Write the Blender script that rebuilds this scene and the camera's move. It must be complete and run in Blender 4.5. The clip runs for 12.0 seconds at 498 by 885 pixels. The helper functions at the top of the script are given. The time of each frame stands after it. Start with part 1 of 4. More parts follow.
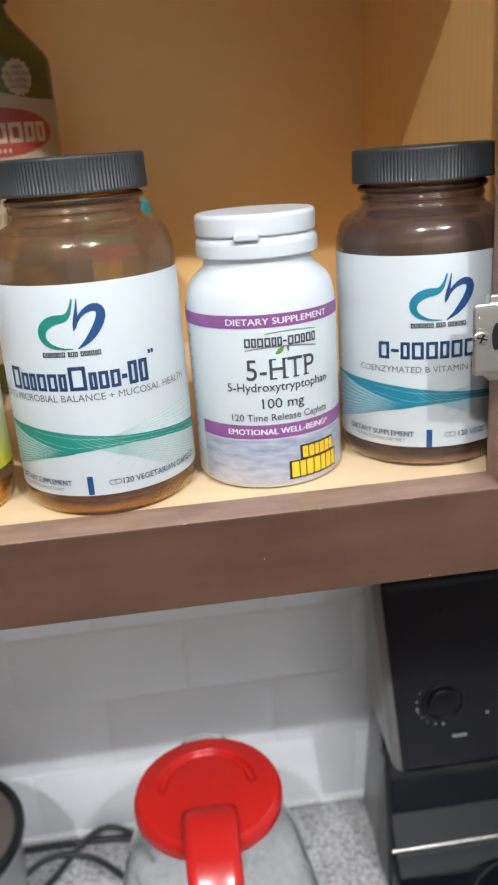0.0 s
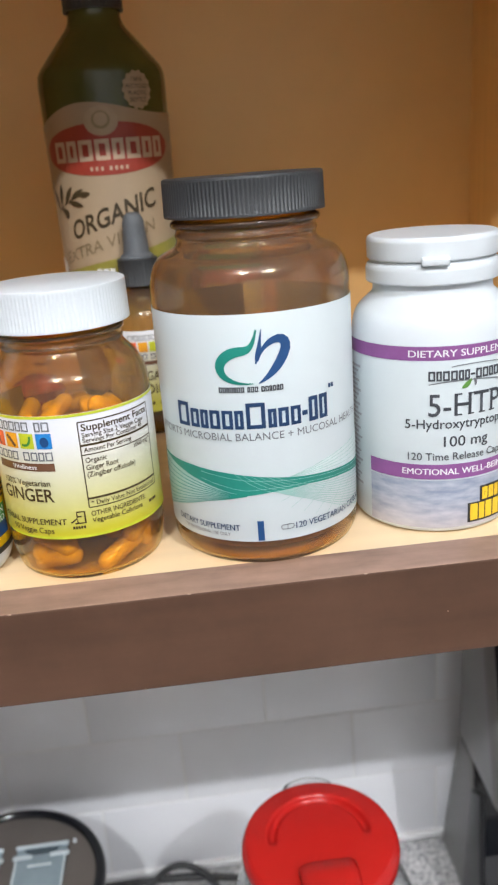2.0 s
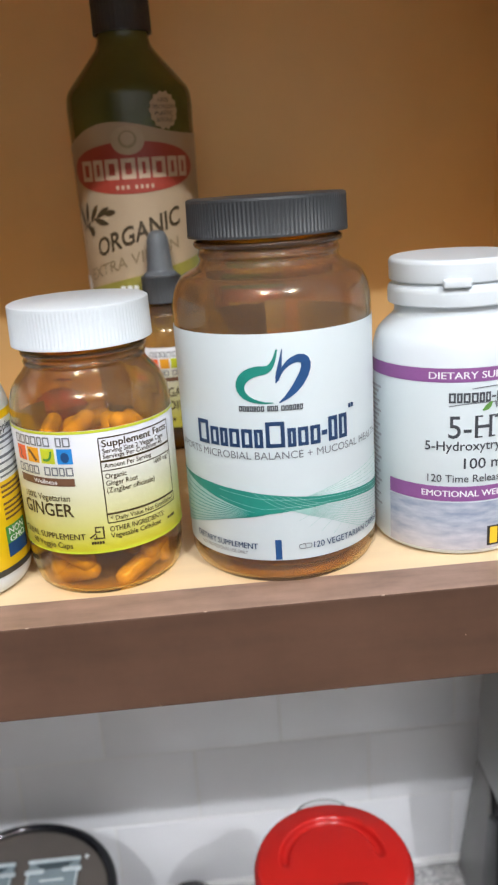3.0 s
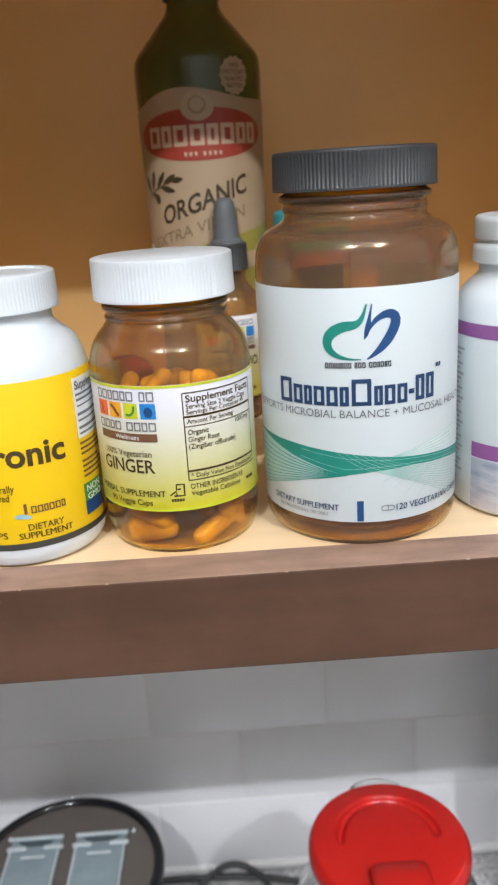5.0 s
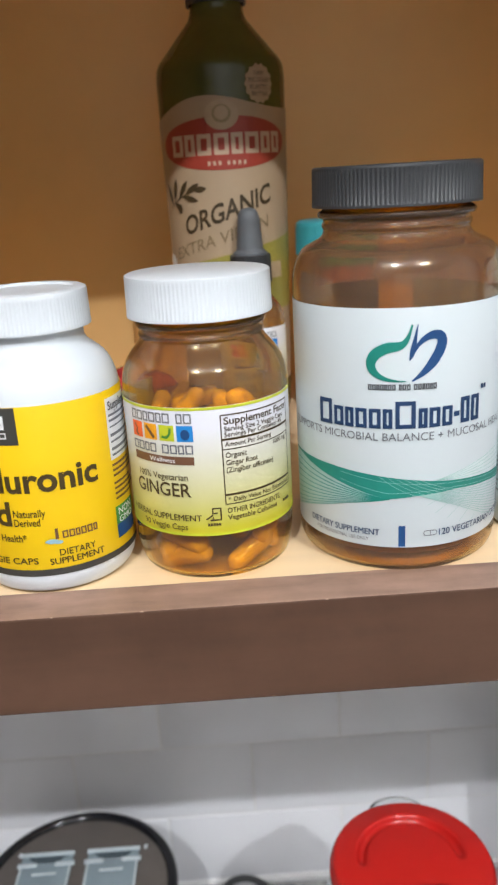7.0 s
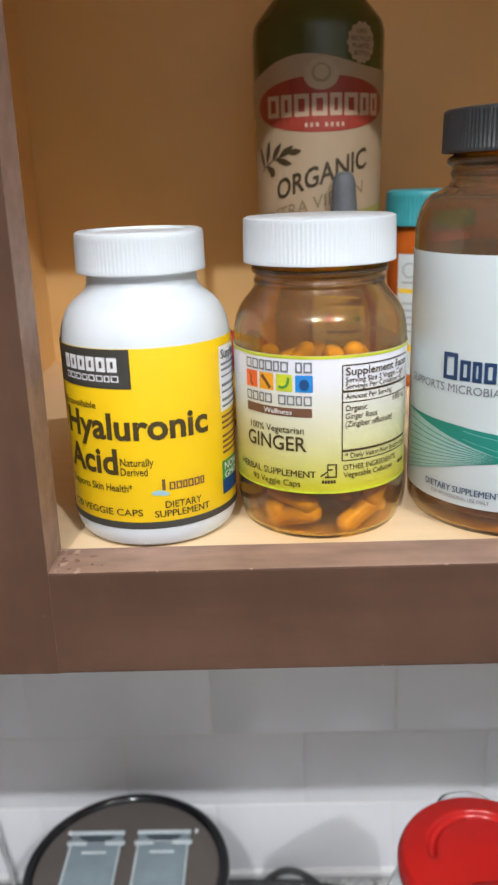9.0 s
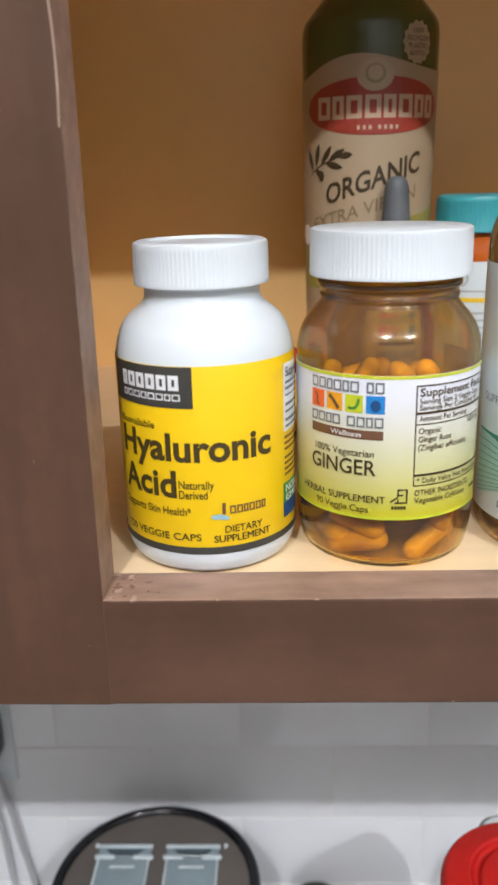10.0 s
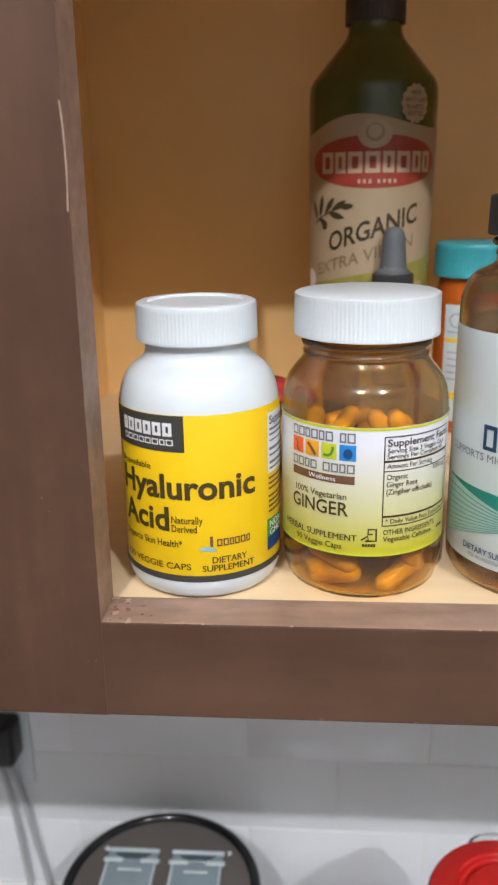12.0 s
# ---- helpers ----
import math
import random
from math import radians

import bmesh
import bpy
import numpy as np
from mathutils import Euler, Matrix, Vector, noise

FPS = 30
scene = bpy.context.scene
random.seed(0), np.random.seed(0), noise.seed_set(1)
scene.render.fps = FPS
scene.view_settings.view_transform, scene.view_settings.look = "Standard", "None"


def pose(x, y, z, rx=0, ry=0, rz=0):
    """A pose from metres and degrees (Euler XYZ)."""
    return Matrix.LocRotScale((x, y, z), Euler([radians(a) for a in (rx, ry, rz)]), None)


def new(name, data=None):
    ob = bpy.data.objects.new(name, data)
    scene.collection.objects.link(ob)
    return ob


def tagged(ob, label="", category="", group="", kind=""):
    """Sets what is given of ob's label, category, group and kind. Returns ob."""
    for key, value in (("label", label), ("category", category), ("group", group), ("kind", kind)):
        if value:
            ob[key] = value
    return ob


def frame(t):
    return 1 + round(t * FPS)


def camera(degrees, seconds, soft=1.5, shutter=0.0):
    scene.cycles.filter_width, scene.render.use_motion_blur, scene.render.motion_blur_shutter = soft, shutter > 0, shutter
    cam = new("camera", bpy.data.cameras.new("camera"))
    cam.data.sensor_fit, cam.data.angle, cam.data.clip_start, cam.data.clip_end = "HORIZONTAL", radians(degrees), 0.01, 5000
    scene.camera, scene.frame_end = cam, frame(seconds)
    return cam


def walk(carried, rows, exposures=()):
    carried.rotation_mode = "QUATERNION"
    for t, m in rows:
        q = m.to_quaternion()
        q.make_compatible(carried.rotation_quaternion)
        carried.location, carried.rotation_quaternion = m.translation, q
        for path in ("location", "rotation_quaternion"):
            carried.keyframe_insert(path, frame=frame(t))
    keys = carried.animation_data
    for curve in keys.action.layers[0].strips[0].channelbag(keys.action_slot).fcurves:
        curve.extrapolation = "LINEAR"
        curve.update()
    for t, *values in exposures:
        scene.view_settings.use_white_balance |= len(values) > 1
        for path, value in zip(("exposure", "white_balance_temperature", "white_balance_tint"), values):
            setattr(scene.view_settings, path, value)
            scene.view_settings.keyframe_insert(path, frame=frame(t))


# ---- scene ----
# seconds, eye (x, y, z), yaw, pitch, roll
cam = camera(34.35, 12.0, soft=2.3)
cam.data.dof.use_dof = True
cam.data.dof.focus_distance, cam.data.dof.aperture_fstop = 0.305, 21.0
ROWS = [
    (0.0, 0.0376, -0.0434, 1.5499, -6.50, -20.17, 4.10),
    (0.5, 0.0287, -0.0432, 1.5571, -6.12, -19.97, 4.34),
    (0.7, 0.0183, -0.0418, 1.5599, -5.93, -20.42, 4.43),
    (1.0, -0.0022, -0.0314, 1.5645, -5.67, -19.64, 4.54),
    (1.5, -0.0249, -0.0035, 1.5710, -5.77, -19.80, 4.20),
    (2.0, -0.0241, -0.0080, 1.5562, -5.86, -19.34, 4.14),
    (2.5, -0.0239, -0.0083, 1.5575, -3.98, -18.57, 4.36),
    (2.7, -0.0248, -0.0082, 1.5578, -4.00, -18.06, 4.02),
    (4.3, -0.0129, -0.0178, 1.5472, -3.70, -18.47, 2.76),
    (4.5, -0.0219, -0.0196, 1.5454, -2.76, -18.33, 3.06),
    (5.0, -0.0444, -0.0072, 1.5449, -1.99, -18.39, 3.41),
    (5.5, -0.0536, -0.0029, 1.5540, -1.97, -18.45, 3.51),
    (6.0, -0.0632, 0.0033, 1.5527, -2.09, -18.49, 3.51),
    (6.5, -0.0679, 0.0087, 1.5489, -2.33, -18.44, 3.36),
    (7.0, -0.0588, 0.0040, 1.5504, -2.21, -18.35, 3.16),
    (7.2, -0.0645, 0.0023, 1.5452, -2.06, -18.07, 3.15),
    (8.8, -0.0867, 0.0136, 1.5371, -0.60, -18.26, 2.17),
    (9.0, -0.0891, 0.0118, 1.5321, 0.45, -18.17, 1.77),
    (9.3, -0.1003, 0.0122, 1.5291, 1.45, -18.20, 1.48),
    (9.5, -0.1029, 0.0138, 1.5289, 1.58, -18.18, 1.41),
    (10.0, -0.1060, 0.0271, 1.5359, 1.53, -18.33, 1.44),
    (10.5, -0.1061, 0.0225, 1.5442, 1.59, -18.18, 1.42),
    (11.0, -0.0910, 0.0128, 1.5445, 3.34, -17.77, 0.91),
    (11.5, -0.0842, 0.0112, 1.5454, 4.23, -17.85, 0.78),
    (12.0, -0.0890, 0.0035, 1.5549, 4.05, -17.52, 0.93),
]
EXPOSURES = [(0.0, 0.02), (2.7, 0.0), (5.5, -0.06), (10.6, -0.08), (12.0, -0.15)]
walk(cam, [(t, pose(x, y, z, 90 + pitch, roll, yaw)) for t, x, y, z, yaw, pitch, roll in ROWS], EXPOSURES)

# ---- fitted plan, in metres ----
FACE = 0.25          # front of the cabinet's face frame
INNER = 0.269        # back of the face frame
BACK = 0.585         # cabinet back
WALL = 0.60          # tiled wall
RAIL = 1.4104          # top of the bottom rail
SHELF = 1.4098       # shelf top
RAIL_LOW = 1.372
COUNTER = 0.914
LEFT, RIGHT = -0.161, 0.1672   # the opening
IN_L, IN_R = -0.238, 0.196    # inner side walls
HEAD = 1.7225         # top of the opening
CEIL = 2.74

# ---- light: two ceiling lamps behind the camera ----
world = bpy.data.worlds.new("room_dark")
scene.world = world
world.use_nodes = True
world.node_tree.nodes["Background"].inputs[0].default_value = (0.9, 0.95, 1.0, 1)
world.node_tree.nodes["Background"].inputs[1].default_value = 0.02
LAMPS = [(-0.30, -0.976, 62.5), (0.50, -0.976, 62.5)]
LAMP_COLOUR = (0.935, 0.96, 1.0)
for lx, ly, watts in LAMPS:
    lamp = new("ceiling_lamp", bpy.data.lights.new("ceiling_lamp", "POINT"))
    lamp.data.shadow_soft_size = 0.014
    lamp.data.energy, lamp.data.color = watts, LAMP_COLOUR
    lamp.location = (lx, ly, 2.64)


# ---- materials ----
def material(name, colour, rough=0.5, metal=0.0, spec=0.5, grain=None, bump=0.0, mottle=0.0, mottle_scale=20.0, coat=0.0):
    """Principled surface with a coarse mottle, a fine grain and a bump. grain: (scale xyz, amount)."""
    m = bpy.data.materials.new(name)
    m.use_nodes = True
    nt = m.node_tree
    b = nt.nodes["Principled BSDF"]
    b.inputs["Base Color"].default_value = (*colour, 1)
    b.inputs["Roughness"].default_value = rough
    b.inputs["Metallic"].default_value = metal
    b.inputs["Specular IOR Level"].default_value = spec
    b.inputs["Coat Weight"].default_value = coat
    b.inputs["Coat Roughness"].default_value = 0.12
    tc = nt.nodes.new("ShaderNodeTexCoord")
    last = None
    if mottle:
        n = nt.nodes.new("ShaderNodeTexNoise")
        n.inputs["Scale"].default_value = mottle_scale
        n.inputs["Detail"].default_value = 6
        n.inputs["Roughness"].default_value = 0.65
        nt.links.new(tc.outputs["Object"], n.inputs["Vector"])
        r = nt.nodes.new("ShaderNodeMapRange")
        r.inputs[1].default_value, r.inputs[2].default_value = 0.3, 0.7
        r.inputs[3].default_value, r.inputs[4].default_value = 1 - mottle, 1 + mottle
        nt.links.new(n.outputs["Fac"], r.inputs[0])
        h = nt.nodes.new("ShaderNodeHueSaturation")
        h.inputs["Color"].default_value = (*colour, 1)
        nt.links.new(r.outputs[0], h.inputs["Value"])
        last = h
        rr = nt.nodes.new("ShaderNodeMapRange")
        rr.inputs[3].default_value, rr.inputs[4].default_value = max(rough - 0.08, 0.02), min(rough + 0.1, 1)
        nt.links.new(n.outputs["Fac"], rr.inputs[0])
        nt.links.new(rr.outputs[0], b.inputs["Roughness"])
    height = None
    if grain:
        mp = nt.nodes.new("ShaderNodeMapping")
        mp.inputs["Scale"].default_value = grain[0]
        nt.links.new(tc.outputs["Object"], mp.inputs["Vector"])
        g = nt.nodes.new("ShaderNodeTexNoise")
        g.inputs["Scale"].default_value = 1.0
        g.inputs["Detail"].default_value = 5
        nt.links.new(mp.outputs[0], g.inputs["Vector"])
        r2 = nt.nodes.new("ShaderNodeMapRange")
        r2.inputs[1].default_value, r2.inputs[2].default_value = 0.3, 0.7
        r2.inputs[3].default_value, r2.inputs[4].default_value = 1 - grain[1], 1 + grain[1]
        nt.links.new(g.outputs["Fac"], r2.inputs[0])
        h2 = nt.nodes.new("ShaderNodeHueSaturation")
        if last:
            nt.links.new(last.outputs[0], h2.inputs["Color"])
        else:
            h2.inputs["Color"].default_value = (*colour, 1)
        nt.links.new(r2.outputs[0], h2.inputs["Value"])
        last, height = h2, g
    if last:
        nt.links.new(last.outputs[0], b.inputs["Base Color"])
    if bump:
        if not height:
            height = nt.nodes.new("ShaderNodeTexNoise")
            height.inputs["Scale"].default_value = 260
            height.inputs["Detail"].default_value = 4
            nt.links.new(tc.outputs["Object"], height.inputs["Vector"])
        bp = nt.nodes.new("ShaderNodeBump")
        bp.inputs["Strength"].default_value = bump
        bp.inputs["Distance"].default_value = 0.0006
        nt.links.new(height.outputs["Fac"], bp.inputs["Height"])
        nt.links.new(bp.outputs[0], b.inputs["Normal"])
    return m


def glass(name, colour, rough=0.02, ior=1.45):
    m = bpy.data.materials.new(name)
    m.use_nodes = True
    b = m.node_tree.nodes["Principled BSDF"]
    b.inputs["Base Color"].default_value = (*colour, 1)
    b.inputs["Roughness"].default_value = rough
    b.inputs["IOR"].default_value = ior
    b.inputs["Transmission Weight"].default_value = 1.0
    return m


def hazy(m, colour, amount):
    """Mixes a set milky colour into glass, standing in for its haze and reflections."""
    nt = m.node_tree
    d = nt.nodes.new("ShaderNodeBsdfPrincipled")
    d.inputs["Base Color"].default_value = (*colour, 1)
    d.inputs["Roughness"].default_value = 0.12
    mix = nt.nodes.new("ShaderNodeMixShader")
    mix.inputs[0].default_value = amount
    nt.links.new(nt.nodes["Principled BSDF"].outputs[0], mix.inputs[1])
    nt.links.new(d.outputs[0], mix.inputs[2])
    nt.links.new(mix.outputs[0], nt.nodes["Material Output"].inputs[0])
    return m


M = {}
M["frame"] = material("dark_brown_stained_wood", (0.095, 0.0500, 0.0324), 0.43, spec=0.26, grain=((9, 70, 70), 0.15), bump=0.16, mottle=0.20, mottle_scale=15)
M["frame_v"] = material("dark_brown_stained_wood_upright", (0.087, 0.0455, 0.0295), 0.44, spec=0.22, grain=((70, 70, 9), 0.15), bump=0.16, mottle=0.20, mottle_scale=15)
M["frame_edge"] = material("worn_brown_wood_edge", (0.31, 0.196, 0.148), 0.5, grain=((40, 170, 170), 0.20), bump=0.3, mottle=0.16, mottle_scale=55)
# One wood in two colours: shelf paler as lit, maple oranger for bounced light.
M["shelf"] = material("maple_paler_as_lit", (0.84, 0.635, 0.395), 0.40, grain=((5, 160, 5), 0.04), bump=0.05, mottle=0.04, mottle_scale=9)
M["maple"] = material("maple_oranger_for_bounce", (0.90, 0.585, 0.245), 0.42, grain=((5, 160, 5), 0.05), bump=0.05, mottle=0.05, mottle_scale=5)
M["tile"] = material("white_glazed_tile", (0.84, 0.85, 0.88), 0.17, spec=0.5, mottle=0.02, mottle_scale=6)
M["grout"] = material("white_grout", (0.80, 0.80, 0.80), 0.9, bump=0.3)
M["shading_wall"] = material("shading_wall_brown", (0.14, 0.115, 0.097), 0.8, mottle=0.03, mottle_scale=2, bump=0.1)
M["paint"] = material("wall_paint", (0.51, 0.505, 0.495), 0.8, mottle=0.03, mottle_scale=2, bump=0.1)
M["floor"] = material("floor_wood", (0.22, 0.16, 0.11), 0.45, grain=((4, 50, 4), 0.2))
M["black"] = material("black_plastic", (0.012, 0.012, 0.014), 0.32, mottle=0.1, mottle_scale=30)
M["black_gloss"] = material("glossy_black_plastic", (0.007, 0.008, 0.011), 0.10, coat=0.3)
M["white_plastic"] = material("white_plastic", (0.665, 0.715, 0.75), 0.32, mottle=0.02, mottle_scale=30)
M["white_label"] = material("white_paper_label", (0.590, 0.655, 0.675), 0.38, mottle=0.015, mottle_scale=40)
M["black_cap"] = material("black_ribbed_plastic", (0.036, 0.039, 0.042), 0.46, mottle=0.1, mottle_scale=60)
M["amber"] = hazy(glass("amber_glass", (0.87, 0.555, 0.115), 0.02, 1.48), (0.20, 0.150, 0.122), 0.23)
M["jar_amber"] = hazy(glass("deep_amber_glass", (0.885, 0.61, 0.13), 0.02, 1.48), (0.19, 0.145, 0.12), 0.16)
M["dark_amber"] = hazy(glass("dark_amber_glass", (0.80, 0.60, 0.40), 0.02, 1.48), (0.135, 0.100, 0.092), 0.24)
M["red"] = material("red_plastic", (0.52, 0.014, 0.012), 0.20, mottle=0.04, mottle_scale=25)
# The pale mix colour stands in for bright reflections on the jug.
M["clear"] = hazy(glass("clear_glass", (0.96, 0.98, 0.98), 0.01, 1.22), (0.70, 0.70, 0.71), 0.11)
M["metal"] = material("nickel_steel", (0.62, 0.60, 0.56), 0.28, metal=1.0, mottle=0.08, mottle_scale=80)


# ---- mesh helpers ----
def part(name, bm, mat, parent=None, label="", smooth=None):
    """Links a bmesh as one mesh object under a thing or a part."""
    me = bpy.data.meshes.new(name)
    bm.to_mesh(me)
    bm.free()
    if mat:
        me.materials.append(mat)
    if smooth is not None:
        me.polygons.foreach_set("use_smooth", [True] * len(me.polygons))
        me.set_sharp_from_angle(angle=radians(smooth))
    ob = new(name, me)
    if parent:
        ob.parent = parent
    if label:
        ob["label"] = label
    return ob


def thing(name, x, y, z, label, category, group="", turn=0.0):
    ob = new(name)
    ob.empty_display_size = 0.02
    ob.matrix_world = pose(x, y, z, 0, 0, turn)
    return tagged(ob, label, category, group)


def box(x0, x1, y0, y1, z0, z1, bevel=0.0, segments=2):
    bm = bmesh.new()
    bmesh.ops.create_cube(bm, size=1.0)
    for v in bm.verts:
        v.co = ((x0 + x1) / 2 + v.co.x * (x1 - x0), (y0 + y1) / 2 + v.co.y * (y1 - y0), (z0 + z1) / 2 + v.co.z * (z1 - z0))
    if bevel:
        bmesh.ops.bevel(bm, geom=bm.edges[:], offset=bevel, segments=segments, affect="EDGES", profile=0.6)
    return bm


def turned(profile, steps=64, closed=False):
    """A surface of revolution from rows of (radius, height); radius 0 closes an end."""
    bm = bmesh.new()
    rings = []
    for r, z in profile:
        if r < 1e-6:
            rings.append([bm.verts.new((0, 0, z))])
        else:
            rings.append([bm.verts.new((r * math.sin(2 * math.pi * i / steps), -r * math.cos(2 * math.pi * i / steps), z)) for i in range(steps)])
    pairs = list(zip(rings, rings[1:])) + ([(rings[-1], rings[0])] if closed else [])
    for a, b in pairs:
        for i in range(steps):
            j = (i + 1) % steps
            if len(a) == 1 and len(b) == 1:
                continue
            if len(a) == 1:
                bm.faces.new((a[0], b[i], b[j]))
            elif len(b) == 1:
                bm.faces.new((a[i], b[0], a[j]))
            else:
                bm.faces.new((a[i], a[j], b[j], b[i]))
    bmesh.ops.recalc_face_normals(bm, faces=bm.faces[:])
    return bm


def rounded(profile, radius=0.002, n=4):
    """The profile with its inner corners rounded off."""
    out = [profile[0]]
    for a, b, c in zip(profile, profile[1:], profile[2:]):
        a, b, c = Vector(a), Vector(b), Vector(c)
        d1, d2 = (a - b), (c - b)
        k = min(radius, d1.length * 0.48, d2.length * 0.48)
        if k < 1e-5:
            out.append(tuple(b))
            continue
        p, q = b + d1.normalized() * k, b + d2.normalized() * k
        for i in range(n + 1):
            s = i / n
            out.append(tuple(p * (1 - s) ** 2 + b * 2 * s * (1 - s) + q * s * s))
    out.append(profile[-1])
    return out


def structure(name, bm, mat, label="", smooth=None):
    return tagged(part(name, bm, mat, None, label, smooth), kind="structure")


def tube(points, radius, steps=8):
    """A round cord along points."""
    cu = bpy.data.curves.new("cord", "CURVE")
    cu.dimensions = "3D"
    sp = cu.splines.new("BEZIER")
    sp.bezier_points.add(len(points) - 1)
    for b, p in zip(sp.bezier_points, points):
        b.co = p
        b.handle_left_type = b.handle_right_type = "AUTO"
    cu.bevel_depth, cu.bevel_resolution, cu.resolution_u, cu.use_fill_caps = radius, max(1, steps // 4), 10, True
    ob = bpy.data.objects.new("cord", cu)
    me = ob.to_mesh()
    bm = bmesh.new()
    bm.from_mesh(me)
    ob.to_mesh_clear()
    bpy.data.objects.remove(ob)
    bpy.data.curves.remove(cu)
    return bm


# ---- room ----
structure("floor", box(-0.74, 1.9, -2.4, 0.62, -0.05, 0.0), M["floor"], "brown wooden kitchen floor")
structure("ceiling", box(-0.74, 1.9, -2.4, 0.62, CEIL, CEIL + 0.05), M["paint"], "plain white ceiling")
structure("wall_north", box(-0.74, 1.9, WALL + 0.0006, WALL + 0.1, 0.0, CEIL), M["grout"], "kitchen wall behind the tiles and cabinets")
structure("wall_south", box(-0.74, 1.9, -2.5, -2.4, 0.0, CEIL), M["paint"], "plain painted kitchen wall")
# Unseen dark wall, set close on the left to take light off the tiles.
structure("wall_west", box(-0.74, -0.64, -2.4, 0.62, 0.0, CEIL), M["shading_wall"], "unseen brown wall added to darken the left side")
structure("wall_east", box(1.9, 2.0, -2.4, 0.62, 0.0, CEIL), M["paint"], "plain painted kitchen wall")


# ---- counter ----
def granite():
    m = material("grey_granite", (0.5, 0.5, 0.5), 0.22)
    nt = m.node_tree
    b = nt.nodes["Principled BSDF"]
    tc = nt.nodes.new("ShaderNodeTexCoord")
    n = nt.nodes.new("ShaderNodeTexNoise")
    n.inputs["Scale"].default_value, n.inputs["Detail"].default_value, n.inputs["Roughness"].default_value = 210, 6, 0.75
    v = nt.nodes.new("ShaderNodeTexVoronoi")
    v.inputs["Scale"].default_value = 380
    nt.links.new(tc.outputs["Object"], n.inputs["Vector"])
    nt.links.new(tc.outputs["Object"], v.inputs["Vector"])
    r = nt.nodes.new("ShaderNodeValToRGB")
    r.color_ramp.elements[0].position, r.color_ramp.elements[0].color = 0.32, (0.13, 0.13, 0.135, 1)
    r.color_ramp.elements[1].position, r.color_ramp.elements[1].color = 0.62, (0.66, 0.66, 0.65, 1)
    e = r.color_ramp.elements.new(0.47)
    e.color = (0.42, 0.42, 0.425, 1)
    mix = nt.nodes.new("ShaderNodeMix")
    mix.inputs[0].default_value = 0.25
    nt.links.new(n.outputs["Fac"], mix.inputs[2])
    nt.links.new(v.outputs["Color"], mix.inputs[3])
    nt.links.new(mix.outputs[0], r.inputs[0])
    nt.links.new(r.outputs[0], b.inputs["Base Color"])
    return m


M["granite"] = granite()
tagged(part("worktop", box(-0.64, 1.6, 0.06, WALL - 0.003, COUNTER - 0.04, COUNTER, 0.004), M["granite"], None, "speckled grey granite kitchen worktop against the tiled wall"), category="worktop", kind="structure")
structure("base_cabinet", box(-0.64, 1.6, 0.09, WALL, 0.0, COUNTER - 0.04), M["frame_v"], "dark brown base cabinet below the worktop")

# ---- wall cabinet ----
structure("cabinet_bottom", box(IN_L, IN_R, INNER, BACK, SHELF - 0.018, SHELF), M["shelf"], "maple veneer cabinet shelf")
structure("cabinet_back", box(IN_L, IN_R, BACK, BACK + 0.006, SHELF - 0.018, 2.2), M["maple"], "maple veneer cabinet back panel")
structure("cabinet_side_left", box(IN_L - 0.016, IN_L, INNER, WALL - 0.002, RAIL_LOW + 0.006, 2.2), M["maple"], "maple veneer cabinet side")
structure("cabinet_side_right", box(IN_R, IN_R + 0.016, INNER, WALL - 0.002, RAIL_LOW + 0.006, 2.2), M["maple"], "maple veneer cabinet side")
# Added block, out of view: stops light coming down behind the stile.
structure("light_block_left", box(-0.637, IN_L - 0.017, INNER + 0.002, WALL - 0.002, RAIL_LOW + 0.006, 2.2), M["frame_v"], "unseen brown block added behind the stile to shade the tiles")
structure("cabinet_top", box(IN_L, IN_R, INNER, BACK, HEAD + 0.0, HEAD + 0.018), M["maple"], "maple veneer upper cabinet board")


def frame_bar(x0, x1, y0, y1, z0, z1, bevel, joint):
    """A frame member with rounded long edges; joint: axis and places where it meets another one flush."""
    bm = box(x0, x1, y0, y1, z0, z1)
    axis, places = joint
    loose = [e for e in bm.edges if not any(all(abs(v.co[axis] - p) < 1e-6 for v in e.verts) for p in places)]
    bmesh.ops.bevel(bm, geom=loose, offset=bevel, segments=2, affect="EDGES", profile=0.6)
    return bm


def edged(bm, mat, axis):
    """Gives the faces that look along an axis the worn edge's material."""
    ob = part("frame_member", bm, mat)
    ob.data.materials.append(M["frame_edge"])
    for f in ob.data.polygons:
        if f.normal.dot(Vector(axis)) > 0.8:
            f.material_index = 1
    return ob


def frame_member(name, bm, mat, axis, label):
    ob = edged(bm, mat, axis)
    ob.name = name
    return tagged(ob, label, kind="structure")


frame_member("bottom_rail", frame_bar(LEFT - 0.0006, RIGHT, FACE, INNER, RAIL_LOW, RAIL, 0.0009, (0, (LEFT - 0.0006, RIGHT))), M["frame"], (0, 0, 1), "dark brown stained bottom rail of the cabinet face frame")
# Stile is widened out of view to the west wall, to hold back light.
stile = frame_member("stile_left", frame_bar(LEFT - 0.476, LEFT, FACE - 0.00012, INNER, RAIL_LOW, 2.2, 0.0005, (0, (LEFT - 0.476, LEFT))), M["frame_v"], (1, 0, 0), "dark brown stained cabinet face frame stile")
stile.matrix_world = pose(LEFT, 0, RAIL, 0, 0.3, 0) @ pose(-LEFT, 0, -RAIL)
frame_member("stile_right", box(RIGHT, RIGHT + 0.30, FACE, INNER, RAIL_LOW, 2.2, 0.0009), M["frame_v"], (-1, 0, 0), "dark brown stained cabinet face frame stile")
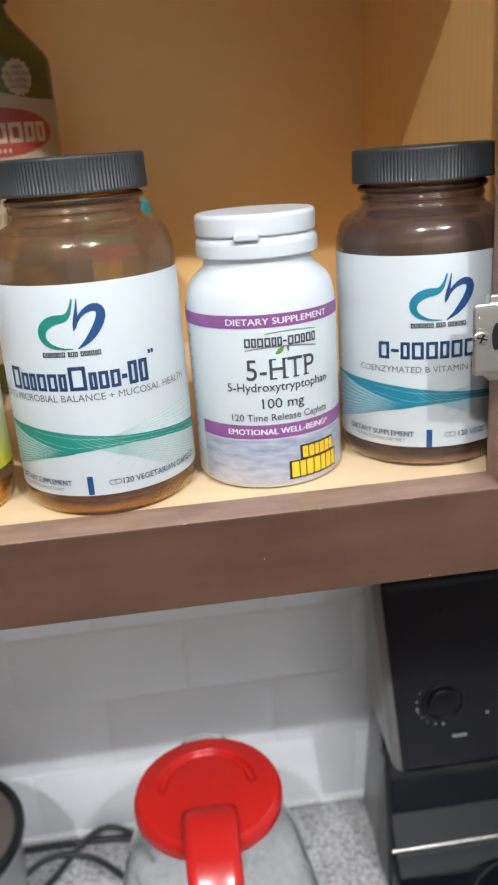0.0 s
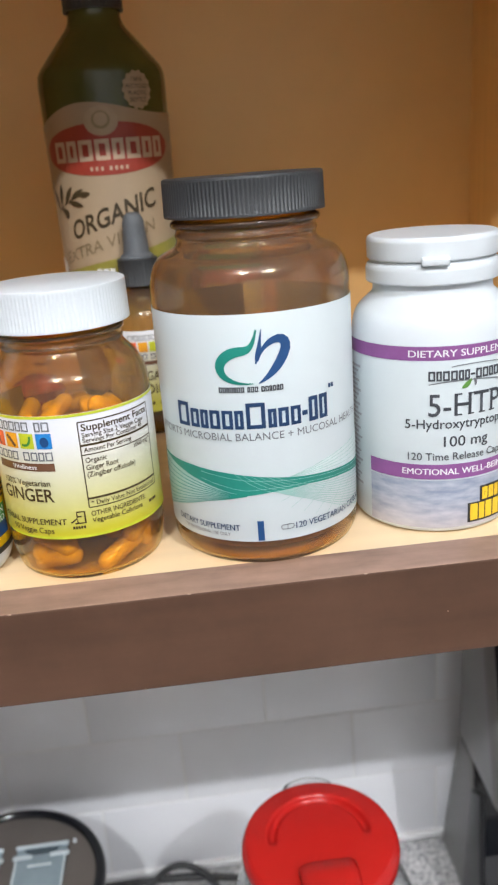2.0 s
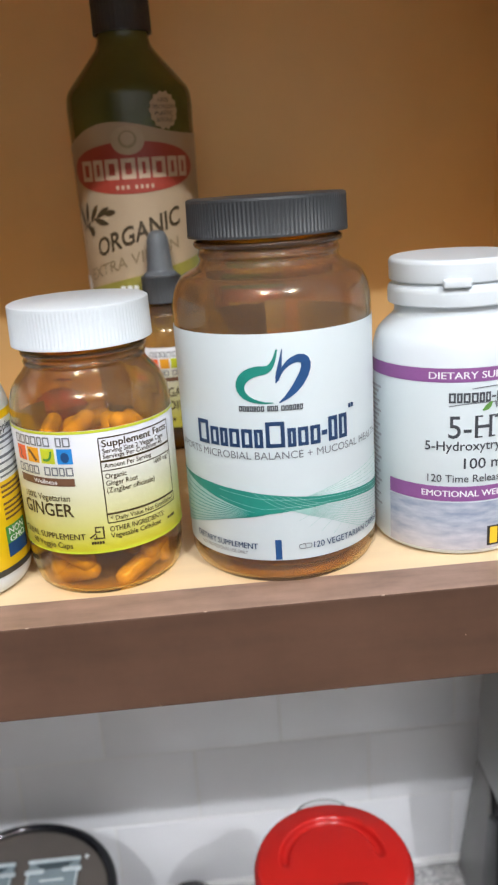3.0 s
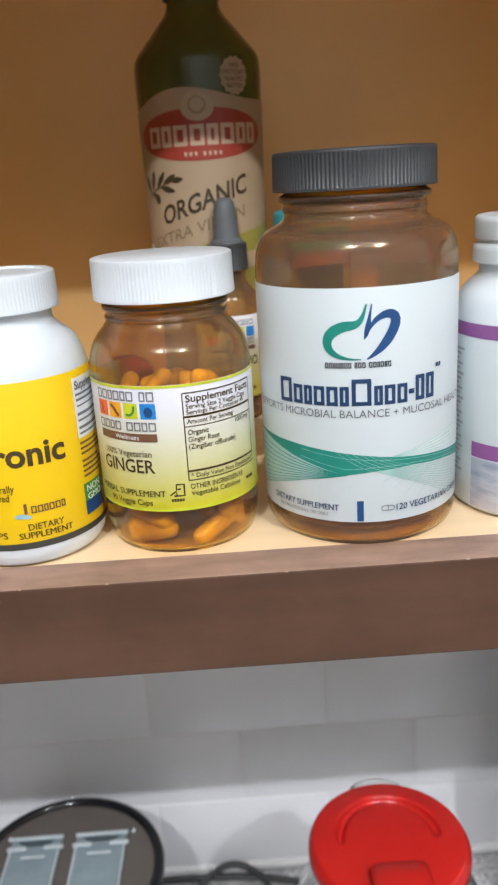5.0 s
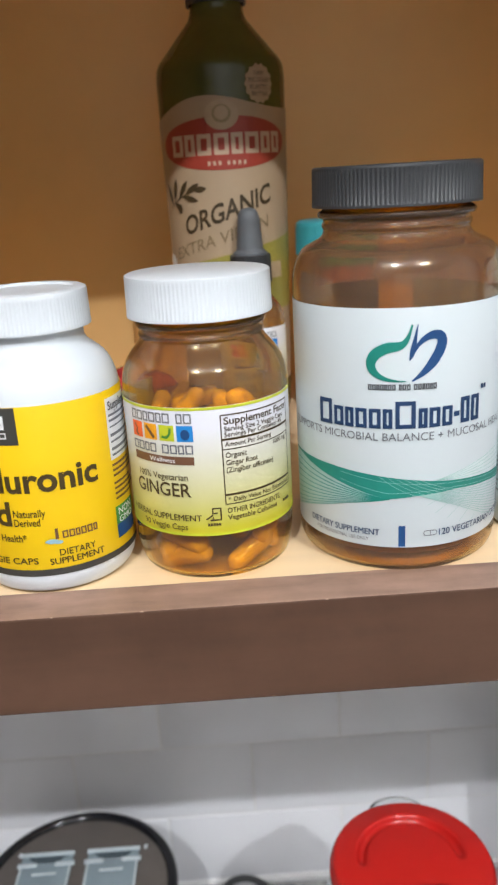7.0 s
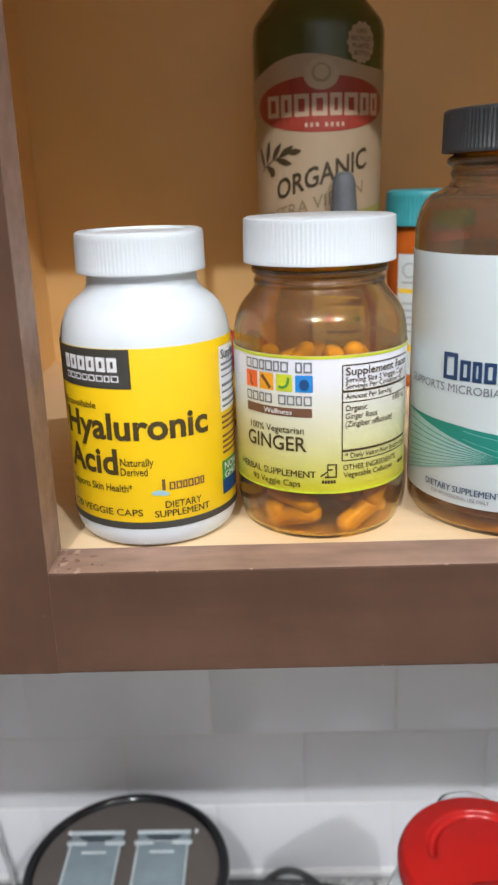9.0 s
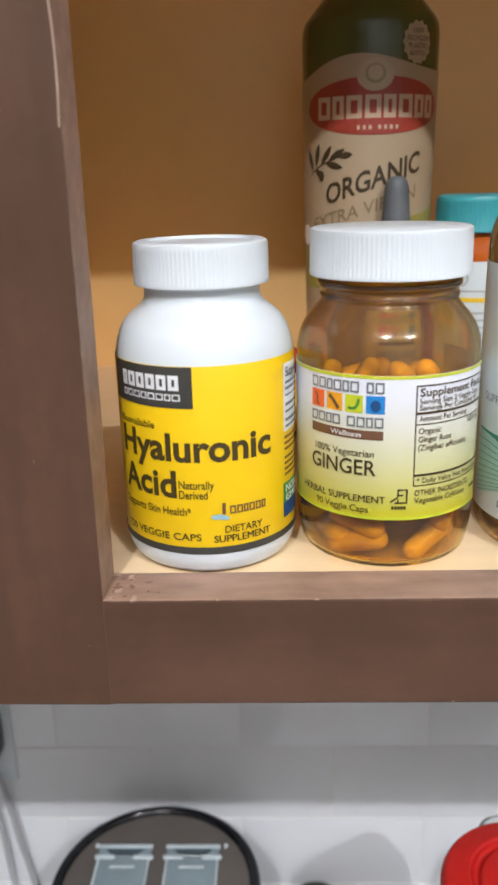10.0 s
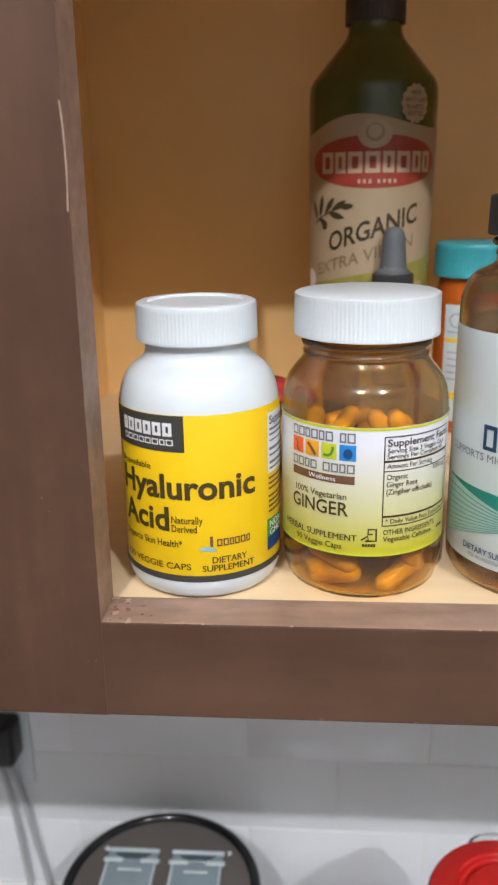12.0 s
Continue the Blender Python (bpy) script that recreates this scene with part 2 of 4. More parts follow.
structure("top_rail", box(LEFT, RIGHT, FACE, INNER, HEAD, 2.2, 0.0012), M["frame"], "dark brown stained top rail of the cabinet face frame")


# ---- printing on round labels ----
def ink(name, colour, rough=0.4):
    return material(name, colour, rough, mottle=0.06, mottle_scale=300)


for key, colour in {
        "slate": (0.058, 0.064, 0.076), "navy": (0.012, 0.042, 0.115), "teal": (0.012, 0.225, 0.175), "mint": (0.33, 0.53, 0.49), "blue": (0.014, 0.066, 0.195), "aqua": (0.010, 0.20, 0.29), "paleaqua": (0.30, 0.50, 0.58), "mintfield": (0.36, 0.52, 0.50), "aquafield": (0.32, 0.50, 0.56),
        "grey": (0.16, 0.17, 0.19), "lightgrey": (0.36, 0.37, 0.39), "purple": (0.25, 0.085, 0.27), "white": (0.80, 0.81, 0.82), "black": (0.02, 0.02, 0.022),
        "yellow": (0.82, 0.52, 0.012), "darkgrey": (0.050, 0.048, 0.042), "brown": (0.16, 0.075, 0.04), "umber": (0.062, 0.040, 0.012), "green": (0.06, 0.26, 0.05), "leaf": (0.12, 0.30, 0.06),
        "orange": (0.80, 0.13, 0.03), "amberink": (0.80, 0.36, 0.02), "lime": (0.55, 0.60, 0.03), "skyblue": (0.02, 0.23, 0.60), "goldink": (0.85, 0.55, 0.03), "cream": (0.50, 0.37, 0.26), "redink": (0.30, 0.040, 0.024),
        "olive": (0.27, 0.24, 0.045), "tan": (0.40, 0.30, 0.19), "sticker": (0.26, 0.20, 0.10), "umbertan": (0.20, 0.145, 0.075), "bark": (0.045, 0.030, 0.012)}.items():
    M["ink_" + key] = ink("ink_" + key, colour)


def graded(name, low, high, z0, z1):
    """A printed paper whose colour runs from low to high over its height."""
    m = bpy.data.materials.new(name)
    m.use_nodes = True
    nt = m.node_tree
    tc = nt.nodes.new("ShaderNodeTexCoord")
    sp = nt.nodes.new("ShaderNodeSeparateXYZ")
    mr = nt.nodes.new("ShaderNodeMapRange")
    mr.inputs[1].default_value, mr.inputs[2].default_value = z0, z1
    ramp = nt.nodes.new("ShaderNodeValToRGB")
    ramp.color_ramp.elements[0].color, ramp.color_ramp.elements[1].color = (*low, 1), (*high, 1)
    nt.links.new(tc.outputs["Object"], sp.inputs[0])
    nt.links.new(sp.outputs[2], mr.inputs[0])
    nt.links.new(mr.outputs[0], ramp.inputs[0])
    b = nt.nodes["Principled BSDF"]
    b.inputs["Roughness"].default_value = 0.35
    nt.links.new(ramp.outputs[0], b.inputs["Base Color"])
    return m


M["ginger_label"] = graded("yellow_green_graded_paper", (0.60, 0.56, 0.035), (0.70, 0.71, 0.77), 0.022, 0.060)
M["yellow_label"] = material("yellow_paper_label", (0.86, 0.56, 0.008), 0.34, mottle=0.02, mottle_scale=40)


def water_print():
    m = material("water_photograph_print", (0.3, 0.4, 0.55), 0.4)
    nt = m.node_tree
    tc = nt.nodes.new("ShaderNodeTexCoord")
    mp = nt.nodes.new("ShaderNodeMapping")
    mp.inputs["Scale"].default_value = (120, 120, 420)
    n = nt.nodes.new("ShaderNodeTexNoise")
    n.inputs["Scale"].default_value, n.inputs["Detail"].default_value = 1.0, 5
    ramp = nt.nodes.new("ShaderNodeValToRGB")
    ramp.color_ramp.elements[0].position, ramp.color_ramp.elements[0].color = 0.28, (0.22, 0.27, 0.38, 1)
    ramp.color_ramp.elements[1].position, ramp.color_ramp.elements[1].color = 0.72, (0.47, 0.50, 0.56, 1)
    sp = nt.nodes.new("ShaderNodeSeparateXYZ")
    mr = nt.nodes.new("ShaderNodeMapRange")
    mr.inputs[1].default_value, mr.inputs[2].default_value, mr.inputs[3].default_value, mr.inputs[4].default_value = 0.0, 0.015, 0.55, 0.0
    mix = nt.nodes.new("ShaderNodeMix")
    mix.data_type = "RGBA"
    mix.inputs[7].default_value = (0.62, 0.52, 0.47, 1)
    nt.links.new(tc.outputs["Object"], mp.inputs[0])
    nt.links.new(tc.outputs["Object"], sp.inputs[0])
    nt.links.new(sp.outputs[2], mr.inputs[0])
    nt.links.new(mp.outputs[0], n.inputs[0])
    nt.links.new(n.outputs[0], ramp.inputs[0])
    nt.links.new(mr.outputs[0], mix.inputs[0])
    nt.links.new(ramp.outputs[0], mix.inputs[6])
    nt.links.new(mix.outputs[2], nt.nodes["Principled BSDF"].inputs["Base Color"])
    return m


M["water"] = water_print()


def letters(body, bold=0.0):
    """Flat letters as a bmesh, in the font's own units."""
    cu = bpy.data.curves.new("letters", "FONT")
    cu.body, cu.resolution_u, cu.offset = body, 3, bold
    ob = bpy.data.objects.new("letters", cu)
    me = ob.to_mesh()
    bm = bmesh.new()
    bm.from_mesh(me)
    ob.to_mesh_clear()
    bpy.data.objects.remove(ob)
    bpy.data.curves.remove(cu)
    return bm


def extent(bm):
    xs, ys = [v.co.x for v in bm.verts], [v.co.y for v in bm.verts]
    return min(xs), max(xs), min(ys), max(ys)


_h = letters("H")
CAP_HEIGHT = extent(_h)[3] - extent(_h)[2]
_h.free()


class Press:
    """Prints on a round label. u: millimetres round from the front, v: millimetres above the base. radius: a number or a function of height."""

    def __init__(self, label, radius, turn=0.0):
        self.label, self.turn = label, turn
        self.radius = radius if callable(radius) else (lambda z: radius)

    def place(self, u, v, lift):
        z = v / 1000
        r = self.radius(z) + lift
        a = u / 1000 / self.radius(z) + self.turn
        return (r * math.sin(a), -r * math.cos(a), z)

    def put(self, name, bm, mat, lift, note=""):
        for p in bm.verts:
            p.co = self.place(p.co.x, p.co.y, lift)
        return part(name, bm, M[mat], self.label, note)

    def text(self, body, u0, u1, v, cap, mat, bold=0.0, slope=0.0, lift=0.00035):
        if bold and ("M" in body or "W" in body):
            self.text(body, u0 + bold * 14, u1 + bold * 14, v, cap, mat, 0.0, slope, lift + 0.00003)
        bm = letters(body, 0.0 if "M" in body or "W" in body else bold)
        x0, x1, _, _ = extent(bm)
        for p in bm.verts:
            u = u0 + (p.co.x - x0) / (x1 - x0) * (u1 - u0)
            p.co = (u, v + p.co.y / CAP_HEIGHT * cap + slope * (u - u0), 0)
        return self.put("lettering", bm, mat, lift)

    def grid(self, name, rows, mat, lift=0.0002, note=""):
        """A sheet between a lower and an upper edge: rows of (u, v_low, v_high)."""
        bm = bmesh.new()
        pairs = [(bm.verts.new((u, a, 0)), bm.verts.new((u, b, 0))) for u, a, b in rows]
        for (a, b), (c, d) in zip(pairs, pairs[1:]):
            bm.faces.new((a, c, d, b))
        return self.put(name, bm, mat, lift, note)

    def rect(self, u0, u1, v0, v1, mat, name="printed_panel", lift=0.0002, slope=0.0, note=""):
        n = max(2, int(abs(u1 - u0) / 1.5) + 1)
        us = [u0 + (u1 - u0) * i / n for i in range(n + 1)]
        return self.grid(name, [(u, v0 + slope * (u - u0), v1 + slope * (u - u0)) for u in us], mat, lift, note)

    def ribbon(self, name, points, widths, mat, lift=0.0003):
        """A stroke along points, with a width at each."""
        bm = bmesh.new()
        pts = [Vector(p) for p in points]
        last = None
        for i, p in enumerate(pts):
            d = (pts[min(i + 1, len(pts) - 1)] - pts[max(i - 1, 0)]).normalized()
            n = Vector((-d.y, d.x)) * widths[i] / 2
            now = (bm.verts.new((*(p + n), 0)), bm.verts.new((*(p - n), 0)))
            if last:
                bm.faces.new((last[0], last[1], now[1], now[0]))
            last = now
        return self.put(name, bm, mat, lift)

    def oval(self, u, v, a, b, mat, lift=0.0003, name="printed_oval", note=""):
        n = 28
        rows = []
        for i in range(n + 1):
            c = -math.cos(math.pi * i / n)
            s = math.sqrt(max(0, 1 - c * c)) + 1e-3
            rows.append((u + a * c, v - b * s, v + b * s))
        return self.grid(name, rows, mat, lift, note)

    def shapes(self, pattern, u0, u1, v0, v1, mat, stroke, lift=0.00035, slope=0.0, name="wordmark_piece"):
        """A wordmark as plain empty boxes (o wide, d and = narrower), dashes (-) and gaps."""
        step = {"o": 1.0, "d": 0.95, "=": 0.8, "-": 0.7, " ": 0.6}
        k = (u1 - u0) / sum(step[c] for c in pattern)
        u = u0
        for c in pattern:
            w = step[c] * k
            a, b = u + w * 0.08, u + w * 0.92
            base = v0 + slope * (u - u0)
            top = base + v1 - v0
            if c == "-":
                self.rect(a, b, (base + top - stroke) / 2, (base + top + stroke) / 2, mat, name, lift)
            elif c != " ":
                self.boxed(name, a, b, base, top, stroke, mat, lift)
            u += w

    def boxed(self, name, a, b, v0, v1, stroke, mat, lift):
        """A printed box outline."""
        bm = bmesh.new()
        rings = [[bm.verts.new((u, v, 0)) for u, v in ((a + k, v0 + k), (b - k, v0 + k), (b - k, v1 - k), (a + k, v1 - k))] for k in (0, stroke)]
        for i in range(4):
            j = (i + 1) % 4
            bm.faces.new((rings[0][i], rings[0][j], rings[1][j], rings[1][i]))
        return self.put(name, bm, mat, lift)

    def blocks(self, widths, u0, u1, v0, v1, mat, lift=0.00035, fill=0.72, name="wordmark_piece"):
        """A wordmark as plain rounded bars, one a letter. 0 leaves a gap."""
        total = sum(w if w else 0.6 * max(widths) for w in widths)
        u, h = u0, v1 - v0
        for w in widths:
            step = (w if w else 0.6 * max(widths)) * (u1 - u0) / total
            if w:
                a, b = u, u + step * (0.78 if fill > 0.65 else 0.52)
                c = min(h, b - a) * 0.12
                n = 4
                ends = [(c * (1 - math.cos(math.pi / 2 * i / n)), c * (1 - math.sin(math.pi / 2 * i / n))) for i in range(n + 1)]
                rows = [(a + x, v0 + y, v1 - y) for x, y in ends] + [(b - x, v0 + y, v1 - y) for x, y in reversed(ends)]
                self.grid(name, rows, mat, lift)
            u += step


def bezier(p, n=16):
    """Points of a cubic from four controls."""
    out = []
    for i in range(n + 1):
        s = i / n
        c = ((1 - s) ** 3, 3 * s * (1 - s) ** 2, 3 * s * s * (1 - s), s ** 3)
        out.append((sum(k * q[0] for k, q in zip(c, p)), sum(k * q[1] for k, q in zip(c, p))))
    return out


# ---- bottles on the shelf ----
BOTTLES = {
    "g": (0.0046, 0.3018, 0.0380), "s": (0.0778, 0.3068, 0.0330), "j": (-0.1296, 0.2955, 0.0299),
    "n": (-0.0679, 0.2962, 0.0305), "b": (0.1530, 0.3145, 0.0382)}


def hollow(outer, wall):
    """Outer skin and an inner skin at a wall's thickness, as one closed profile from base to lip and back."""
    inner = []
    for i, (r, z) in enumerate(outer):
        a, b = Vector(outer[max(i - 1, 0)]), Vector(outer[min(i + 1, len(outer) - 1)])
        d = (b - a).normalized()
        inner.append((max(r - d.y * wall, 0.0), z + d.x * wall) if r > 1e-6 else (0.0, z + wall * 1.4))
    return outer + inner[::-1]


def ribbed_cap(radius, z0, z1, ribs, depth=0.0005, edge=0.0012, dish=0.0):
    """A screw cap with fine upright ribs and a plain rounded rim."""
    n = ribs * 4
    bm = bmesh.new()
    levels = [(z0, radius - 0.0012, 0), (z0, radius, 0), (z0 + 0.0008, radius + 0.0001, 0), (z0 + 0.0014, radius, 1), (z1 - edge - 0.001, radius - 0.0002, 1), (z1 - edge, radius - 0.0002, 0),
              (z1 - edge * 0.35, radius - edge * 0.3, 0), (z1, radius - edge, 0)]
    if dish:
        levels += [(z1, radius * 0.80, 0), (z1 - dish, radius * 0.77, 0)]
    rings = []
    for z, r, rib in levels:
        ring = []
        for i in range(n):
            k = r - (depth if rib and i % 4 in (2, 3) else 0)
            a = 2 * math.pi * i / n
            ring.append(bm.verts.new((k * math.sin(a), -k * math.cos(a), z)))
        rings.append(ring)
    for a, b in zip(rings, rings[1:]):
        for i in range(n):
            j = (i + 1) % n
            bm.faces.new((a[i], a[j], b[j], b[i]))
    bm.faces.new(rings[-1])
    bmesh.ops.recalc_face_normals(bm, faces=bm.faces[:])
    return bm


def label_band(t, r, z0, z1, mat, gap=0.0, gap_at=180.0, name="label", note=""):
    """A paper label round a bottle; gap: degrees left open, at an angle from the front."""
    n = 96
    bm = bmesh.new()
    a0 = radians(gap_at + gap / 2)
    span = radians(360 - gap)
    rows = []
    for i in range(n + 1):
        a = a0 + span * i / n
        rows.append([bm.verts.new((k * math.sin(a), -k * math.cos(a), z)) for k, z in ((r + 0.00015, z0), (r + 0.00022, z0 + 0.0002), (r + 0.00022, z1 - 0.0002), (r + 0.00015, z1))])
    for p, q in zip(rows, rows[1:]):
        for i in range(3):
            bm.faces.new((p[i], q[i], q[i + 1], p[i + 1]))
    return part(name, bm, mat, t, note, smooth=40)


def amber_bottle(key, label, top, neck, cap_r, cap_z, ribs, cap_mat, cap_note, lip=0.0012, heel=0.92, square=False, glass_mat="amber"):
    x, y, r = BOTTLES[key]
    t = thing("supplement_bottle", x, y, SHELF + 0.0005, label, "bottle", "bottles on the cabinet shelf")
    shoulder = [(r, top - 0.021), (r - 0.0004, top - 0.016), (r - 0.0022, top - 0.0115), (r - 0.0052, top - 0.0075), (neck + 0.0005, top - 0.0015), (neck, top + 0.0005)]
    if square:
        shoulder = [(r, top - 0.0160), (r - 0.0005, top - 0.0120), (r - 0.0018, top - 0.0080), (r - 0.0042, top - 0.0045), (neck + 0.0012, top - 0.0015), (neck, top + 0.0005)]
    outer = rounded([(0, 0.003), (r * heel * 0.8, 0.0025), (r * heel, 0.0), (r - 0.0012 - (0.92 - heel) * 0.006, 0.0018), (r, 0.0050 + (0.92 - heel) * 0.045)] + shoulder + [(neck, cap_z[0] - 0.0076), (neck + 0.0005, cap_z[0] - 0.0070), (neck + 0.0005, cap_z[0] - 0.0060), (neck, cap_z[0] - 0.0053), (neck, cap_z[0] - 0.0042), (neck + lip, cap_z[0] - 0.0034), (neck + lip, cap_z[0] - 0.0016), (neck - 0.0006, cap_z[0] - 0.0006), (neck - 0.001, cap_z[1] - 0.003)], 0.005, 5)
    body = part("glass_body", turned(hollow(outer, 0.0020), 96), M[glass_mat], t, "brown amber glass", smooth=50)
    body.visible_shadow = False
    part("cap", ribbed_cap(cap_r, cap_z[0], cap_z[1], ribs, 0.00045 if cap_mat == M["black_cap"] else 0.00022), cap_mat, t, cap_note, smooth=35)
    return t


def between(table, u):
    us, vs = zip(*table)
    return float(np.interp(u, us, vs))


HIGH = [(-60, 40.6), (-50, 40.4), (-32, 39.8), (-18, 38.5), (-8, 37.3), (9, 35.2), (25, 33.8), (45, 31.8), (60, 30)]
DARK = [(-60, 40.2), (-50, 39.3), (-40, 37.0), (-28, 33.8), (-17, 30.8), (-10.5, 29.4), (0, 30.6), (14.5, 31.4), (31, 30.0), (45, 27.8), (60, 25)]
LOW = [(-60, 15.5), (-52, 18.1), (-40, 21.8), (-25.6, 26.2), (-10, 29.3)]
FAN = [(0, 0.0), (17, 1.0), (29, 1.65), (47, 2.1), (60, 2.3)]


def waves(press, dark, pale, field, shift):
    """Swooping net of fine lines: a dark twisted band with paler fans at both ends."""
    us = [-58 + 2 * i for i in range(58)]
    left = [u for u in us if u <= -10]
    right = [u for u in us if u >= 0]
    haze = [u for u in us if u >= 6]
    press.grid("wave_tint", [(u + shift, between(LOW, u), between(DARK, u)) for u in left], field, 0.00018)
    press.grid("wave_band", [(u + shift, between(DARK, u), between(HIGH, u)) for u in us], dark, 0.00026)
    for k in range(1, 11):
        w = (k / 11) ** 1.4
        press.ribbon("wave_line", [(u + shift, between(LOW, u) * (1 - w) + between(DARK, u) * w) for u in left], [0.12 + 0.02 * k] * len(left), dark, 0.0003)
    for k in (1, 3):
        w = k / 4
        press.ribbon("wave_line", [(u + shift, between(DARK, u) * w + between(HIGH, u) * (1 - w)) for u in us if u > -30], [0.14] * len([u for u in us if u > -30]), pale, 0.0003)
    for k in range(6):
        a = -14 + 3 * k
        press.ribbon("wave_line", [(a + i * 2.2 + shift, between(HIGH, a + i * 2.2) * (1 - i / 6) + between(DARK, a + i * 2.2) * i / 6) for i in range(7)], [0.12] * 7, pale, 0.00031)
    for k in range(13):
        press.ribbon("wave_line", [(u + shift, between(DARK, u) - between(FAN, u) * 0.62 * k) for u in right], [0.20] * len(right), pale, 0.00022)
    for k in range(9):
        a = 8 + 5 * k
        press.ribbon("wave_line", [(a - i * 1.5 + shift, between(DARK, a) - between(FAN, a) * 0.62 * 1.5 * i) for i in range(9) if a - i * 1.5 > 2], [0.12] * len([i for i in range(9) if a - i * 1.5 > 2]), pale, 0.00022)
    press.grid("wave_tint", [(u + shift, between(HIGH, u), between(HIGH, u) + (u - 6) * 0.36 * (1 - (u - 6) / 150)) for u in haze], "ink_haze", 0.00016)
    for k in range(1, 6):
        press.ribbon("wave_line", [(u + shift, between(HIGH, u) + (u - 6) * 0.07 * k * (1 - (u - 6) / 150)) for u in haze], [0.18] * len(haze), pale, 0.00024)


M["ink_haze"] = ink("ink_haze", (0.60, 0.69, 0.69))


def crest(press, first, second, shift):
    """The two curved strokes of the printed mark."""
    left = bezier([(-2.6, 91), (-4.5, 83.5), (-6, 84), (-10, 83.6)], 8) + bezier([(-10, 83.6), (-19.5, 81.5), (-18.5, 71.5), (-4.6, 72)], 14)[1:]
    n = len(left)
    press.ribbon("printed_mark", [(u + shift, v) for u, v in left], [0.3 + 3.4 * math.sin(math.pi * min(1, (i + 1) / n)) ** 1.2 for i in range(n)], first)
    right = bezier([(-0.8, 91), (-2.0, 84), (-2.3, 82), (-3.4, 79)], 8)
    press.ribbon("printed_mark", [(u + shift, v) for u, v in right], [0.3, 0.7, 1.1, 1.5, 1.8, 1.8, 1.6, 1.0, 0.3], second)
    arc = bezier([(-2.6, 80), (-0.5, 89.5), (13, 90.5), (5.0, 79)], 12) + bezier([(5.0, 79), (2.5, 75.5), (0, 73.5), (-2.6, 72)], 8)[1:]
    m = len(arc)
    press.ribbon("printed_mark", [(u + shift, v) for u, v in arc], [0.4 + 3.2 * math.sin(math.pi * (i + 0.6) / m) ** 1.3 for i in range(m)], second)
    press.shapes("oo=o=oo =oo oo=o=o", -17.3 + shift, 5.9 + shift, 69.0, 71.0, "ink_slate", 0.42)


def capsule_icon(press, u, v, mat):
    pts = [(u + 2.4 * max(-0.62, min(0.62, 1.3 * math.cos(a))) + 0.9 * math.cos(a), v + 0.95 * math.sin(a)) for a in [2 * math.pi * i / 24 for i in range(25)]]
    press.ribbon("printed_icon", pts, [0.28] * 25, mat)
    press.ribbon("printed_icon", [(u, v - 0.95), (u, v + 0.95)], [0.25, 0.25], mat)


# large amber bottle with the green print
t = amber_bottle("g", "large amber supplement bottle, black ribbed cap, green waves on white label", 0.1185, 0.0262, 0.0299, (0.1277, 0.1413), 120, M["black_cap"], "black ribbed screw cap", 0.0019, square=True)
lab = label_band(t, 0.0380, 0.0107, 0.0965, M["white_label"], 22, 168)
pr = Press(lab, 0.0382)
waves(pr, "ink_teal", "ink_mint", "ink_mintfield", 0)
crest(pr, "ink_teal", "ink_blue", 0)
pr.shapes("o", -37.4, -30.6, 55.2, 64.4, "ink_navy", 1.45)
pr.shapes("d=oo=", -30.6, -8.7, 55.4, 62.4, "ink_navy", 1.3)
pr.shapes("o", -8.7, -0.6, 55.4, 65.0, "ink_navy", 1.45)
pr.shapes("=oo", -0.6, 12.2, 55.4, 62.4, "ink_navy", 1.3)
pr.rect(12.4, 14.6, 58.2, 60.0, "ink_navy", "wordmark_piece", 0.00035)
pr.shapes("oo", 14.8, 24.0, 55.4, 64.6, "ink_navy", 1.45)
pr.blocks([2, 2], 24.6, 27.6, 66.0, 67.6, "ink_navy")
pr.text("SUPPORTS MICROBIAL BALANCE + MUCOSAL HEALTH", -55, 45, 51.0, 2.8, "ink_grey")
pr.text("DIETARY SUPPLEMENT", -43.5, -13.6, 15.3, 2.3, "ink_navy", 0.008)
pr.text("FOR PROFESSIONAL USE ONLY", -40.3, -17.5, 12.9, 1.35, "ink_grey", 0.004)
pr.rect(-6.9, -4.5, 11.2, 19.2, "ink_blue", "printed_bar")
capsule_icon(pr, 4.4, 16.0, "ink_grey")
pr.text("120 VEGETARIAN CAPSULES", 7.6, 48.5, 14.8, 2.4, "ink_navy", 0.008)

M["tan_capsule"] = material("tan_powder_capsule", (0.42, 0.20, 0.06), 0.35, mottle=0.15, mottle_scale=160)
part("contents", turned(rounded([(0, 0.006), (0.0335, 0.006), (0.0345, 0.010), (0.0345, 0.052), (0.020, 0.060), (0, 0.061)], 0.004, 4), 48), M["tan_capsule"], t, "tan powder capsules", smooth=60)

# large dark bottle with the blue print
t = amber_bottle("b", "large dark amber supplement bottle, black cap, blue waves on white label", 0.1120, 0.0262, 0.0302, (0.1212, 0.1350), 120, M["black_cap"], "black ribbed screw cap", 0.0019, square=True, glass_mat="dark_amber")
lab = label_band(t, 0.0382, 0.0107, 0.0935, M["white_label"], 17, 160)
pr = Press(lab, 0.0384)
waves(pr, "ink_aqua", "ink_paleaqua", "ink_aquafield", -5)
pr2 = Press(lab, 0.0384)
pr2.place = (lambda inner: (lambda u, v, lift: inner(u, v - 5.2, lift)))(pr.place)
crest(pr2, "ink_aqua", "ink_blue", 0.8)
pr.shapes("o-=oo=oo=o", -31, 22, 50.4, 57.8, "ink_navy", 1.3)
pr.text("COENZYMATED B VITAMIN COMPLEX", -40.5, 27, 44.6, 2.6, "ink_grey")
